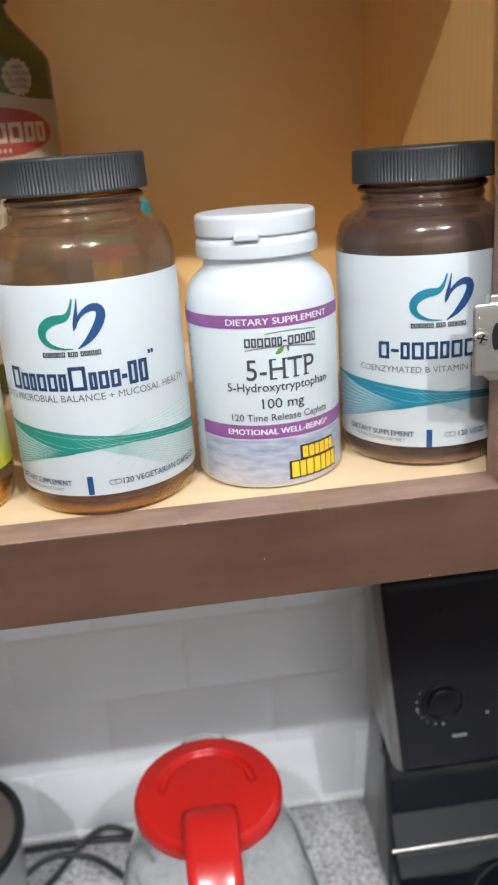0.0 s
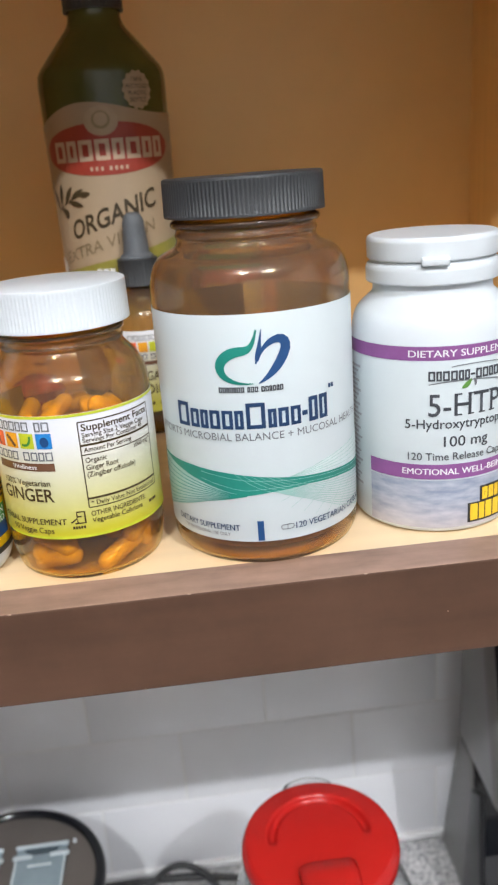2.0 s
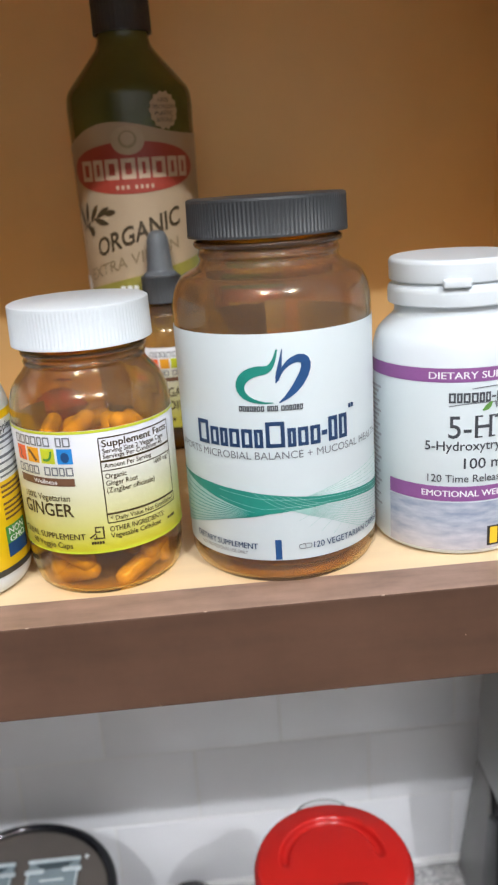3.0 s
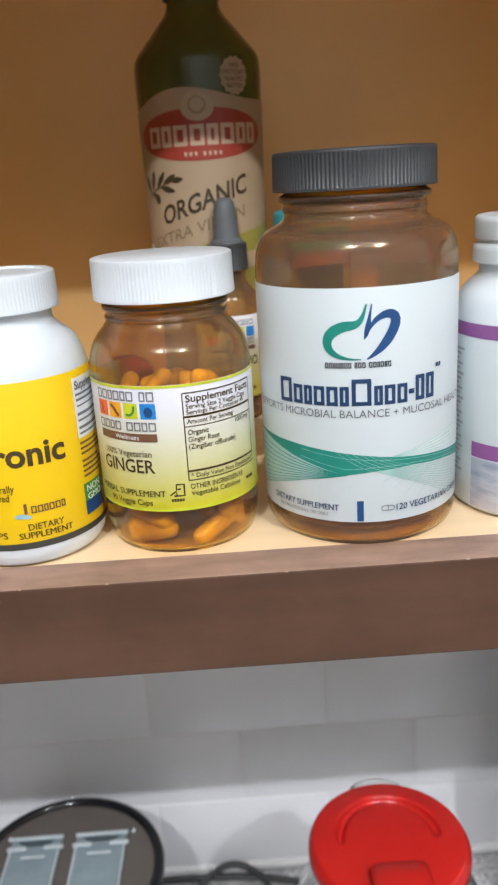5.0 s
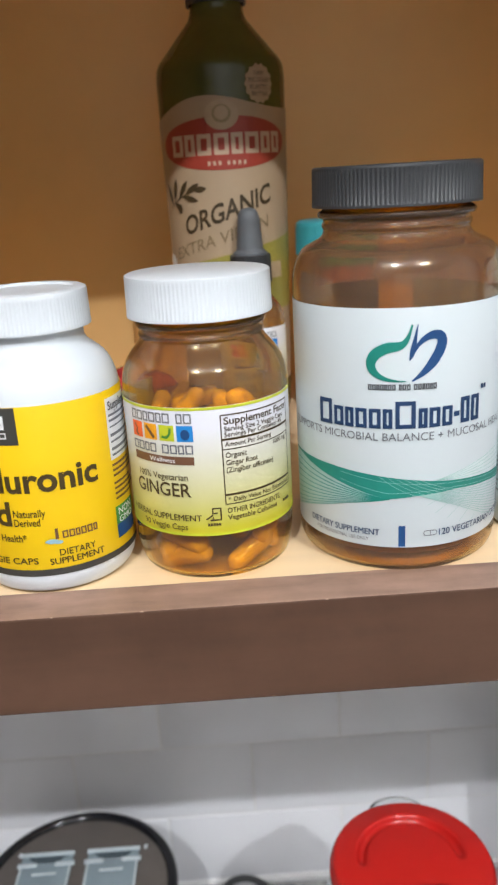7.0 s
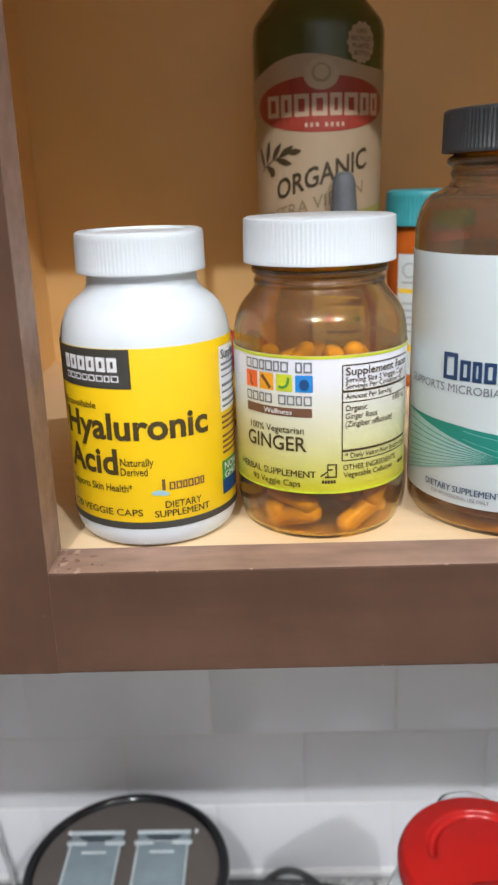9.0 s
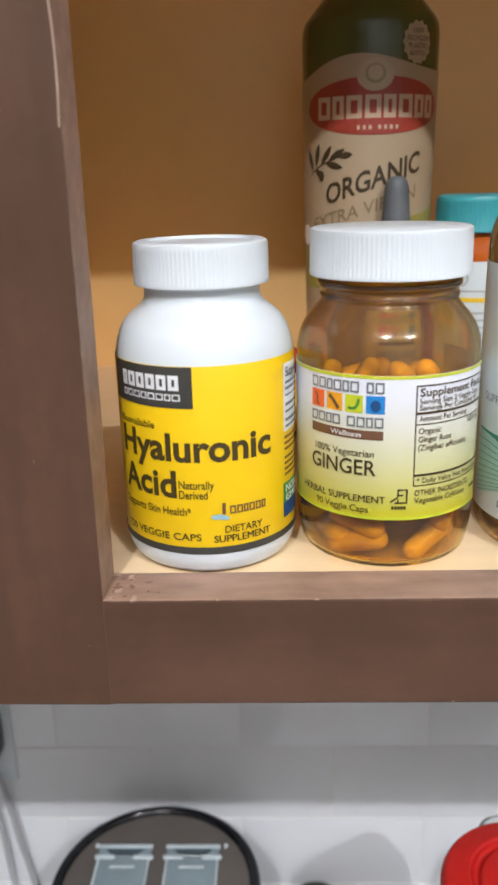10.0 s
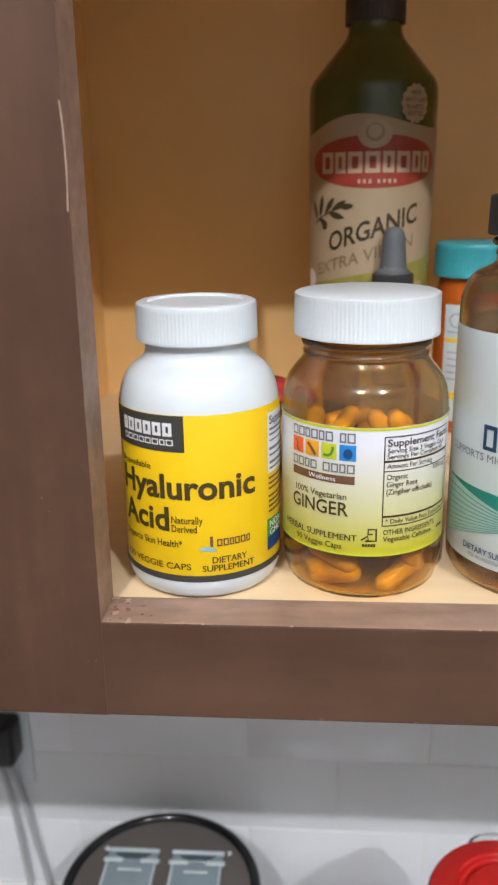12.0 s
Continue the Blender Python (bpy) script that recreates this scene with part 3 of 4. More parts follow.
pr.text("DIETARY SUPPLEMENT", -48, -15.2, 15.6, 2.3, "ink_navy", 0.008)
pr.text("FOR PROFESSIONAL USE ONLY", -44, -19, 13.2, 1.35, "ink_grey", 0.004)
pr.rect(-9.8, -7.4, 10.9, 18.9, "ink_blue", "printed_bar")
capsule_icon(pr, 0.4, 16.2, "ink_grey")
pr.text("120 VEGETARIAN CAPSULES", 4.2, 45, 15.0, 2.4, "ink_navy", 0.008)
# dark capsules fill it
x, y, r = BOTTLES["b"]
part("contents", turned(rounded([(0, 0.006), (r - 0.004, 0.006), (r - 0.0032, 0.012), (r - 0.0032, 0.100), (0.0235, 0.106), (0, 0.107)], 0.004, 4), 48), material("dark_brown_powder_capsules", (0.026, 0.013, 0.012), 0.5, mottle=0.4, mottle_scale=140, bump=0.6), t, "dark brown capsules", smooth=60)

# amber jar of orange capsules
t = amber_bottle("n", "amber glass jar of orange capsules, white cap, yellow green label", 0.0863, 0.0224, 0.0262, (0.0945, 0.1093), 110, M["white_plastic"], "white ribbed screw cap", 0.0012, 0.80, True, "jar_amber")
lab = label_band(t, 0.0305, 0.0196, 0.0669, M["ginger_label"], 100, 178)
pr = Press(lab, 0.0307, 0.03)
pr.rect(-72, 72, 65.9, 66.9, "ink_lime", "printed_band")
pr.rect(-72, 72, 19.6, 20.6, "ink_lime", "printed_band")
pr.shapes("oo=o=o =o", -31.5, -5.4, 61.4, 64.9, "ink_grey", 0.5)
for (a, b), mat in zip(((-31.6, -25.9), (-24.8, -19.0), (-18.0, -12.2), (-11.2, -5.4)), ("ink_orange", "ink_amberink", "ink_lime", "ink_skyblue")):
    pr.rect(a, b, 54.9, 60.6, mat, "printed_square")
pr.ribbon("printed_icon", bezier([(-30, 59.5), (-27, 57), (-31, 57), (-28, 55.6)]), [0.6] * 17, "ink_brown")
pr.ribbon("printed_icon", bezier([(-23.8, 59.6), (-22, 58), (-21.5, 57), (-20.3, 55.6)]), [1.2] * 17, "ink_brown")
pr.ribbon("printed_icon", bezier([(-17, 56.5), (-15, 55.5), (-13.5, 57), (-13.6, 59.6)]), [0.9] * 17, "ink_green")
pr.oval(-8.2, 57.4, 1.6, 1.9, "ink_blue", 0.0003, "printed_icon")
pr.shapes("oo=o od=o", -31.6, -5.5, 50.4, 53.7, "ink_grey", 0.5)
pr.rect(-31.6, -5.7, 46.4, 49.4, "ink_brown", "printed_bar")
pr.text("Wellness", -23.2, -12.6, 47.1, 1.7, "ink_white", 0.006)
pr.text("100% Vegetarian", -29.7, -8.4, 40.7, 2.3, "ink_umber", 0.006)
pr.text("GINGER", -31.4, -7.6, 34.6, 4.9, "ink_umber", 0.012)
pr.text("HERBAL SUPPLEMENT", -36.4, -4.6, 25.4, 2.3, "ink_umber", 0.008)
pr.text("90 Veggie Caps", -29.2, -9.8, 21.9, 2.2, "ink_umber", 0.006)
pr.ribbon("printed_icon", [(-1.6, 25.6), (2.2, 25.6), (2.2, 30.0), (-0.6, 30.0), (-0.6, 28.2), (1.0, 28.2)], [0.7] * 6, "ink_umber")
pr.ribbon("printed_icon", [(-3.0, 25.9), (-0.6, 27.6), (-0.6, 25.9)], [0.6] * 3, "ink_umber")
pr.blocks([3, 3, 3, 3, 3], -2.6, 2.2, 23.4, 24.5, "ink_umber", fill=0.7, name="printed_mark")
for v, w in ((63.6, 0.45), (54.9, 0.8), (51.3, 0.35), (34.6, 0.8), (31.1, 0.4)):
    pr.rect(4.2, 35.5, v - w / 2, v + w / 2, "ink_umber", "printed_rule")
for u in (4.2, 35.5):
    pr.rect(u - 0.2, u + 0.2, 31.1, 63.6, "ink_umber", "printed_rule")
pr.text("Supplement Facts", 5.2, 34.2, 60.3, 2.5, "ink_umber", 0.014)
pr.text("Serving Size 2 Veggie Caps", 5.2, 31.5, 57.9, 1.7, "ink_umber", 0.008)
pr.text("Servings Per Container 45", 5.2, 30.5, 55.8, 1.7, "ink_umber", 0.008)
pr.text("Amount Per Serving", 5.2, 24.0, 52.4, 1.7, "ink_umber", 0.008)
pr.text("1000 mg *", 25.0, 34.6, 49.2, 1.7, "ink_umber", 0.006)
pr.text("Organic", 5.2, 13.0, 48.3, 1.9, "ink_umber", 0.006)
pr.text("Ginger Root", 5.2, 17.2, 45.6, 1.9, "ink_umber", 0.006)
pr.text("(Zingiber officinale)", 5.2, 24.5, 42.9, 1.9, "ink_umber", 0.006)
pr.text("* Daily Value Not Established", 5.2, 34.0, 32.0, 1.7, "ink_umber", 0.006)
pr.text("OTHER INGREDIENTS:", 4.6, 27.5, 27.8, 1.9, "ink_umber", 0.006)
pr.text("Vegetable Cellulose", 4.6, 25.5, 25.2, 1.9, "ink_umber", 0.006)
pr.blocks([2, 1, 4], 29.5, 35.0, 25.2, 26.3, "ink_umber", name="printed_mark")


def capsule_mesh(length=0.0105, radius=0.0036):
    prof = [(0, -length)]
    for i in range(1, 6):
        a = math.pi / 2 * i / 5
        prof.append((radius * math.sin(a), -length + radius - radius * math.cos(a)))
    prof += [(radius, 0.001), (radius * 1.05, 0.0012)]
    for i in range(4, -1, -1):
        a = math.pi / 2 * i / 5
        prof.append((radius * 1.05 * math.sin(a), length - radius + radius * math.cos(a)))
    me = bpy.data.meshes.new("capsule")
    bm = turned(prof, 12)
    bm.to_mesh(me)
    bm.free()
    me.materials.append(M["capsule"])
    me.polygons.foreach_set("use_smooth", [True] * len(me.polygons))
    return me


M["capsule"] = material("orange_gel_capsule", (0.74, 0.42, 0.003), 0.18, mottle=0.12, mottle_scale=160)
CAPSULE = capsule_mesh()
rng = random.Random(7)
x, y, r = BOTTLES["n"]
for z, ring, count in ((0.0068, 0.0222, 6), (0.0075, 0.009, 1), (0.0135, 0.0215, 3), (0.0200, 0.0205, 4), (0.0270, 0.0205, 5), (0.0350, 0.0205, 5), (0.0430, 0.0205, 5), (0.0500, 0.0205, 5),
                       (0.0570, 0.0190, 6), (0.0580, 0.008, 2), (0.0622, 0.0150, 1)):
    for i in range(count):
        a = 2 * math.pi * (i + rng.random() * 0.5) / count + z * 70
        rr = ring + rng.uniform(-0.0015, 0.0006)
        c = new("capsule", CAPSULE)
        c.parent = t
        c.matrix_local = Matrix.Translation((rr * math.sin(a), -rr * math.cos(a), z + rng.uniform(-0.001, 0.001))) @ pose(0, 0, 0, 90 + rng.uniform(-24, 24), 0, math.degrees(a) + 90 + rng.uniform(-14, 14))

# white bottle with the yellow label
x, y, r = BOTTLES["j"]
t = thing("supplement_bottle", x, y, SHELF + 0.0005, "white plastic supplement bottle with bright yellow label and ribbed white cap", "bottle", "bottles on the cabinet shelf")
part("body", turned(rounded([(0, 0.002), (0.022, 0.002), (0.0235, 0), (0.0275, 0.0006), (r, 0.0055), (r, 0.073), (0.0268, 0.0815), (0.0205, 0.0865), (0.0192, 0.0885), (0.0190, 0.0925), (0.0206, 0.0925), (0.0206, 0.0945)], 0.0055, 5), 96), M["white_plastic"], t, smooth=50)
part("cap", ribbed_cap(0.0222, 0.0930, 0.1065, 96, 0.00016, 0.0016, 0.0008), M["white_plastic"], t, "white ribbed cap with a sunk top", smooth=35)
lab = label_band(t, r, 0.0083, 0.0710, M["yellow_label"], 14, 178)
pr = Press(lab, r + 0.0002, 0.04)
pr.rect(-86, 86, 8.3, 10.8, "ink_darkgrey", "printed_band")
pr.rect(-37, -2.9, 57.8, 70.9, "ink_darkgrey", "printed_box")
pr.shapes("=ooooo", -30.5, -6.8, 63.4, 68.2, "ink_white", 1.25)
pr.shapes("=oodoo=o", -30, -6.6, 60.1, 62.3, "ink_white", 0.42)
pr.text("Bioavailable", -33.5, -16.2, 50.7, 2.3, "ink_umber", 0.008)
pr.text("Hyaluronic", -33, 23.0, 40.6, 8.6, "ink_umber", 0.028)
pr.text("Acid", -33, -9.6, 28.2, 8.6, "ink_umber", 0.028)
pr.text("Naturally", -8.8, 2.6, 31.2, 2.7, "ink_umber", 0.010)
pr.text("Derived", -8.8, 0.4, 27.8, 2.7, "ink_umber", 0.010)
pr.text("Supports Skin Health*", -33.5, -5.1, 21.9, 2.6, "ink_umber", 0.010)
pr.shapes("oo=oo=", 7.2, 20.4, 22.2, 25.0, "ink_brown", 0.5)
pr.rect(4.9, 6.0, 22.2, 26.2, "ink_brown", "wordmark_piece", 0.0003)
pr.oval(3.6, 21.4, 2.4, 0.9, "ink_paleaqua", 0.0003, "printed_drop")
pr.oval(5.8, 20.9, 1.5, 0.7, "ink_paleaqua", 0.0003, "printed_drop")
pr.text("120 VEGGIE CAPS", -33.2, -2.1, 13.2, 2.4, "ink_umber", 0.010)
pr.text("DIETARY", 5.6, 18.8, 15.7, 2.4, "ink_umber", 0.010)
pr.text("SUPPLEMENT", 1.9, 21.9, 12.5, 2.4, "ink_umber", 0.010)
pr.rect(30.4, 62, 45, 68, "ink_white", "printed_panel")
pr.text("Supplement Facts", 31.4, 60, 63.6, 3.1, "ink_black", 0.012, lift=0.00045)
for v, w, b in ((61.6, 0.9, 52), (59.6, 0.9, 50), (57.3, 0.6, 60), (54.2, 1.1, 60), (51.8, 0.8, 46), (49.0, 1.1, 60), (46.8, 0.8, 54)):
    pr.rect(31.4, b, v - w / 2, v + w / 2, "ink_grey", "printed_rule", 0.00035)
for i, v in enumerate((43.0, 41.0, 39.0, 36.0, 34.0, 32.0, 30.0)):
    pr.rect(30.8, 44 + 3 * (i % 3), v - 0.45, v + 0.45, "ink_brown", "printed_rule")
pr.rect(29.8, 43, 20, 27, "ink_green", "printed_panel")
pr.rect(29.8, 43, 14.6, 20, "ink_blue", "printed_panel")
pr.text("NON", 31.2, 41, 23.6, 2.6, "ink_white", 0.014)
pr.text("GMO", 31.2, 41, 20.4, 2.4, "ink_white", 0.014)

# white bottle with the purple bands
x, y, r = BOTTLES["s"]
t = thing("supplement_bottle", x, y, SHELF + 0.0005, "white plastic supplement bottle with purple banded label and flip top cap", "bottle", "bottles on the cabinet shelf")
t.scale = (0.985, 0.985, 1.022)
part("body", turned(rounded([(0, 0.002), (0.027, 0.002), (0.0295, 0), (0.0318, 0.0004), (r, 0.0030), (r, 0.0765), (0.0312, 0.0845), (0.0255, 0.0895), (0.0238, 0.0910), (0.0235, 0.0965)], 0.0055, 5), 96), M["white_plastic"], t, smooth=50)
part("cap", turned(rounded([(0.0240, 0.0948), (0.0264, 0.0952), (0.0264, 0.1005), (0.0257, 0.1020), (0.0245, 0.1024), (0.0245, 0.1032), (0.0240, 0.1034), (0.0240, 0.104)], 0.0008, 4), 96), M["white_plastic"], t, "white cap collar", smooth=50)
flip = part("flip_lid", turned(rounded([(0.0240, 0.1034), (0.0258, 0.1036), (0.0260, 0.1108), (0.0250, 0.1122), (0, 0.1121)], 0.0010, 4), 96), M["white_plastic"], t, "flat white flip lid", smooth=50)
tab = box(-0.0052, 0.0052, -0.0282, -0.0235, 0.1024, 0.1056, 0.0009, 3)
bmesh.ops.rotate(tab, cent=(0, 0, 0), matrix=Matrix.Rotation(radians(-15), 3, "Z"), verts=tab.verts[:])
part("thumb_tab", tab, M["white_plastic"], flip, smooth=50)
lab = label_band(t, r, 0.0026, 0.0750, M["white_label"], 10, 178)
pr = Press(lab, r + 0.0002)
pr.rect(-100, 100, 69.4, 74.6, "ink_purple", "printed_band")
pr.text("DIETARY SUPPLEMENT", -19.1, 27.2, 70.7, 2.5, "ink_white", 0.010)
pr.shapes("o=oo==-oo=o=", -11.8, 20.1, 61.7, 65.4, "ink_slate", 0.7)
pr.ribbon("printed_rule", bezier([(-11.5, 60.3), (-4, 62), (10, 62), (20.2, 59.6)]), [0.35] * 17, "ink_grey")
pr.ribbon("printed_rule", bezier([(-3, 66.8), (5, 68), (14, 67.4), (20.2, 66.6)]), [0.3] * 17, "ink_grey")
pr.ribbon("printed_leaf", bezier([(1.0, 58.6), (2.4, 59.0), (4.0, 60.4), (4.8, 61.8)]), [0.3 + 1.7 * math.sin(math.pi * i / 16) for i in range(17)], "ink_leaf")
pr.ribbon("printed_leaf", bezier([(6.4, 59.0), (6.9, 60.0), (6.6, 61.0), (5.8, 61.8)]), [0.2 + 0.9 * math.sin(math.pi * i / 16) for i in range(17)], "ink_grey")
pr.text("5-HTP", -11.6, 18.6, 48.2, 8.4, "ink_slate", 0.004)
for u, w, v in ((-0.1, 2.6, 48.2), (4.9, 2.6, 48.2), (-0.1, 2.6, 56.1), (4.9, 2.6, 56.1), (9.6, 2.8, 48.2), (14.3, 2.8, 48.2), (14.0, 2.2, 56.1)):
    pr.rect(u - w / 2, u + w / 2, v, v + 0.55, "ink_slate", "printed_serif", 0.00036)
pr.text("5-Hydroxytryptophan", -20.5, 26.0, 43.4, 3.5, "ink_slate", 0.008)
pr.text("100 mg", -5.7, 12.6, 36.2, 4.0, "ink_slate", 0.008)
pr.text("120 Time Release Caplets", -19.5, 25.2, 30.8, 2.9, "ink_slate", 0.004)
pr.rect(-37.4, 52, 23.0, 29.0, "ink_purple", "printed_band")
pr.text("EMOTIONAL WELL-BEING*", -21.8, 25.2, 24.9, 2.4, "ink_white", 0.012)
pr.rect(-37.4, 52, 2.7, 22.4, "water", "printed_picture")
pr.rect(4.2, 31, 3.9, 12.1, "ink_black", "wordmark_backing", 0.00028)
pr.rect(9.6, 29, 11.5, 18.4, "ink_black", "wordmark_backing", 0.0003)
pr.shapes("o=oo=o=", 5.0, 30.4, 4.7, 11.5, "ink_goldink", 1.7, 0.00042)
pr.shapes("oo=oo=", 10.4, 28.6, 12.6, 17.6, "ink_goldink", 1.3, 0.00042)
for i in range(26):
    v = 64 - i * 1.95
    pr.rect(-54, -43.5 - (i * 37 % 5), v - 0.5, v + 0.5, "ink_lightgrey", "printed_rule")

# ---- things at the back of the shelf ----
def oil_radius(z):
    return 0.0340 + 0.0030 * max(0.0, min(1.0, (z - 0.02) / 0.16))


M["green_glass"] = material("dark_green_bottle", (0.075, 0.082, 0.020), 0.22, mottle=0.25, mottle_scale=14)
M["oil_label"] = material("cream_paper_label", (0.37, 0.275, 0.175), 0.55, mottle=0.04, mottle_scale=30, bump=0.05)
t = thing("oil_bottle", -0.0532, 0.497, SHELF + 0.0003, "dark green olive oil bottle with a cream and red label", "bottle")
t.scale = (0.965, 0.965, 1.0)
part("body", turned(rounded([(0, 0.003), (0.026, 0.003), (0.028, 0), (0.033, 0.002), (oil_radius(0.01), 0.010), (oil_radius(0.2), 0.192), (0.0362, 0.1990), (0.0165, 0.2215), (0.0150, 0.2255), (0.0148, 0.245), (0.0148, 0.262)], 0.006, 5), 80), M["green_glass"], t, "dark green", smooth=50)
part("cap", ribbed_cap(0.0170, 0.2290, 0.2680, 40, 0.0003, 0.0015), M["black_cap"], t, "black screw cap", smooth=35)
lab = bmesh.new()
rows = []
for i in range(61):
    a = radians(-100 + 200 * i / 60)
    top = 0.1730 + 0.0075 * math.cos(a * 1.05) ** 2 - 0.002 * math.sin(3 * a)
    rows.append([lab.verts.new(((oil_radius(z) + 0.0003) * math.sin(a), -(oil_radius(z) + 0.0003) * math.cos(a), z)) for z in (0.022, 0.06, 0.10, 0.14, top)])
for p, q in zip(rows, rows[1:]):
    for i in range(4):
        lab.faces.new((p[i], q[i], q[i + 1], p[i + 1]))
lab = part("label", lab, M["oil_label"], t, "cream paper label", smooth=40)
pr = Press(lab, lambda z: oil_radius(z) + 0.0003)
pr.oval(-0.5, 157.4, 42, 13.6, "ink_redink", 0.0003, "printed_oval", "red oval")
pr.oval(-1.0, 171.5, 9.5, 7.5, "ink_tan", 0.0004, "printed_crest")
pr.oval(-1.0, 172.0, 5.2, 4.6, "ink_sticker", 0.00048, "printed_crest")
pr.oval(-1.0, 172.4, 3.8, 3.4, "ink_tan", 0.00055, "printed_crest")
pr.shapes("o=oo=o==", -34, 36, 151.6, 162.4, "ink_cream", 2.3, 0.0005)
pr.blocks([3, 3, 3, 0, 3, 3, 3, 3], -10, 13, 146.3, 148.4, "ink_cream", 0.0005, 0.6)
pr.text("ORGANIC", -27.5, 26.5, 110.0, 9.8, "ink_bark", 0.020, 0.30)
pr.text("EXTRA VIRGIN", -37, 24, 96.4, 6.4, "ink_umbertan", 0.006, 0.27)
pr.grid("printed_band", [(u, 66, 90 + (u + 49) * 0.19) for u in range(-50, 51, 4)], "ink_olive", 0.0003)
pr.blocks([4, 4, 4, 0, 4, 4, 4, 4], -14, 16, 88.6, 93.6, "ink_white", 0.0005, 0.66, "printed_mark")
pr.rect(24, 34, 84, 93, "ink_tan", "printed_seal", 0.0005)
pr.oval(-46, 94, 6, 5.4, "ink_white", 0.0004, "printed_seal")
pr.ribbon("printed_stem", bezier([(-40, 125), (-35, 129), (-29, 131), (-19, 134)], 12), [0.6] * 13, "ink_bark", 0.0004)
for u, v, turn, size in ((-38, 127, 112, 12), (-35.5, 129, 78, 12), (-31, 130.5, 52, 11), (-26, 132, 30, 11), (-20, 134, 6, 8), (-28, 131, -14, 11), (-36, 128, -34, 8)):
    c, d = math.cos(radians(turn)), math.sin(radians(turn))
    pr.ribbon("printed_leaf", [(u + c * size * i / 10, v + d * size * i / 10) for i in range(11)], [0.2 + 3.0 * math.sin(math.pi * i / 10) ** 0.9 for i in range(11)], "ink_bark", 0.00042)
pr.oval(-31, 124.5, 2.0, 2.6, "ink_bark", 0.00042, "printed_olive")
rim = [(22 + (8.9 + 0.5 * math.cos(14 * a)) * math.cos(a), 186 + (9.5 + 0.5 * math.cos(14 * a)) * math.sin(a)) for a in [2 * math.pi * i / 84 for i in range(84)]]
seal = bmesh.new()
hub = seal.verts.new((22, 186, 0))
rim = [seal.verts.new((u, v, 0)) for u, v in rim]
for a, b in zip(rim, rim[1:] + rim[:1]):
    seal.faces.new((hub, a, b))
pr.put("printed_seal", seal, "ink_tan", 0.0004, "scalloped tan sticker")
for line, v in (("100%", 190.2), ("RECYCLED", 186.8), ("PLASTIC", 183.4), ("BOTTLE", 180.0)):
    w = 1.7 * len(line) / 2
    pr.text(line, 22 - w, 22 + w, v, 2.1, "ink_bark", 0.006, 0, 0.0006)

t = thing("dropper_bottle", -0.0430, 0.4550, SHELF + 0.0003, "small amber dropper bottle with a grey rubber bulb and yellow label", "bottle")
t.scale = (0.96, 0.96, 0.955)
body = part("glass_body", turned(hollow(rounded([(0, 0.002), (0.014, 0.0015), (0.0165, 0.0), (0.0182, 0.003), (0.0182, 0.066), (0.0165, 0.074), (0.0105, 0.0815), (0.0100, 0.0840), (0.0100, 0.0960)], 0.004, 4), 0.0016), 64), M["amber"], t, "brown amber glass", smooth=50)
body.visible_shadow = False
part("collar", ribbed_cap(0.0118, 0.0885, 0.1040, 36, 0.0004, 0.0008), M["black_cap"], t, "black ribbed collar", smooth=35)
M["rubber"] = material("grey_rubber", (0.10, 0.11, 0.12), 0.6, mottle=0.08, mottle_scale=80)
part("bulb", turned(rounded([(0.0098, 0.1036), (0.0098, 0.1052), (0.0076, 0.1065), (0.0066, 0.1190), (0.0063, 0.1245), (0.0045, 0.1290), (0, 0.1298)], 0.0022, 4), 40), M["rubber"], t, "grey rubber bulb", smooth=50)
lab = label_band(t, 0.0182, 0.0150, 0.0640, graded("pale_yellow_graded_paper", (0.66, 0.64, 0.10), (0.76, 0.77, 0.78), 0.02, 0.055), 30, 180)
pr = Press(lab, 0.0184)
pr.shapes("oo=oo=o", -11, 13, 58.5, 61.5, "ink_grey", 0.5)
for (a, b), mat in zip(((-11, -5.6), (-4.6, 0.8), (1.8, 7.2), (8.2, 13.6)), ("ink_orange", "ink_amberink", "ink_lime", "ink_skyblue")):
    pr.rect(a, b, 51.6, 57.4, mat, "printed_square")
pr.shapes("oo=o od=o", -11, 13, 47.4, 50.4, "ink_grey", 0.5)
pr.rect(-11, 13.6, 43.8, 46.2, "ink_brown", "printed_bar")
pr.text("OREGANO", -12, 15, 34.5, 5.4, "ink_umber", 0.012)
pr.text("OIL", -3, 8, 26.5, 5.4, "ink_umber", 0.012)
pr.blocks([5, 5, 5, 5, 5, 0, 5, 5, 5], -12, 14, 19.5, 21.4, "ink_umber", fill=0.6, name="printed_mark")

M["teal_plastic"] = material("teal_plastic", (0.045, 0.33, 0.37), 0.35, mottle=0.06, mottle_scale=40)
M["orange_plastic"] = material("orange_translucent_plastic", (0.48, 0.10, 0.012), 0.18, mottle=0.08, mottle_scale=30)
t = thing("pill_jar", 0.0098, 0.5000, SHELF + 0.0003, "orange pill jar with a teal cap and a white label", "jar")
part("body", turned(rounded([(0, 0.002), (0.019, 0.002), (0.0195, 0), (0.0223, 0.003), (0.0223, 0.082), (0.0205, 0.088), (0.0200, 0.096)], 0.004, 4), 64), M["orange_plastic"], t, "orange plastic", smooth=50)
part("cap", ribbed_cap(0.0236, 0.0935, 0.1130, 60, 0.0003, 0.0030), M["teal_plastic"], t, "teal cap", smooth=35)
lab = label_band(t, 0.0223, 0.0080, 0.0780, M["white_label"], 130, -118)
pr = Press(lab, 0.0225)
pr.rect(-20, 60, 56.0, 58.5, "ink_goldink", "printed_band")
pr.rect(-20, 60, 22.0, 26.0, "ink_goldink", "printed_band")
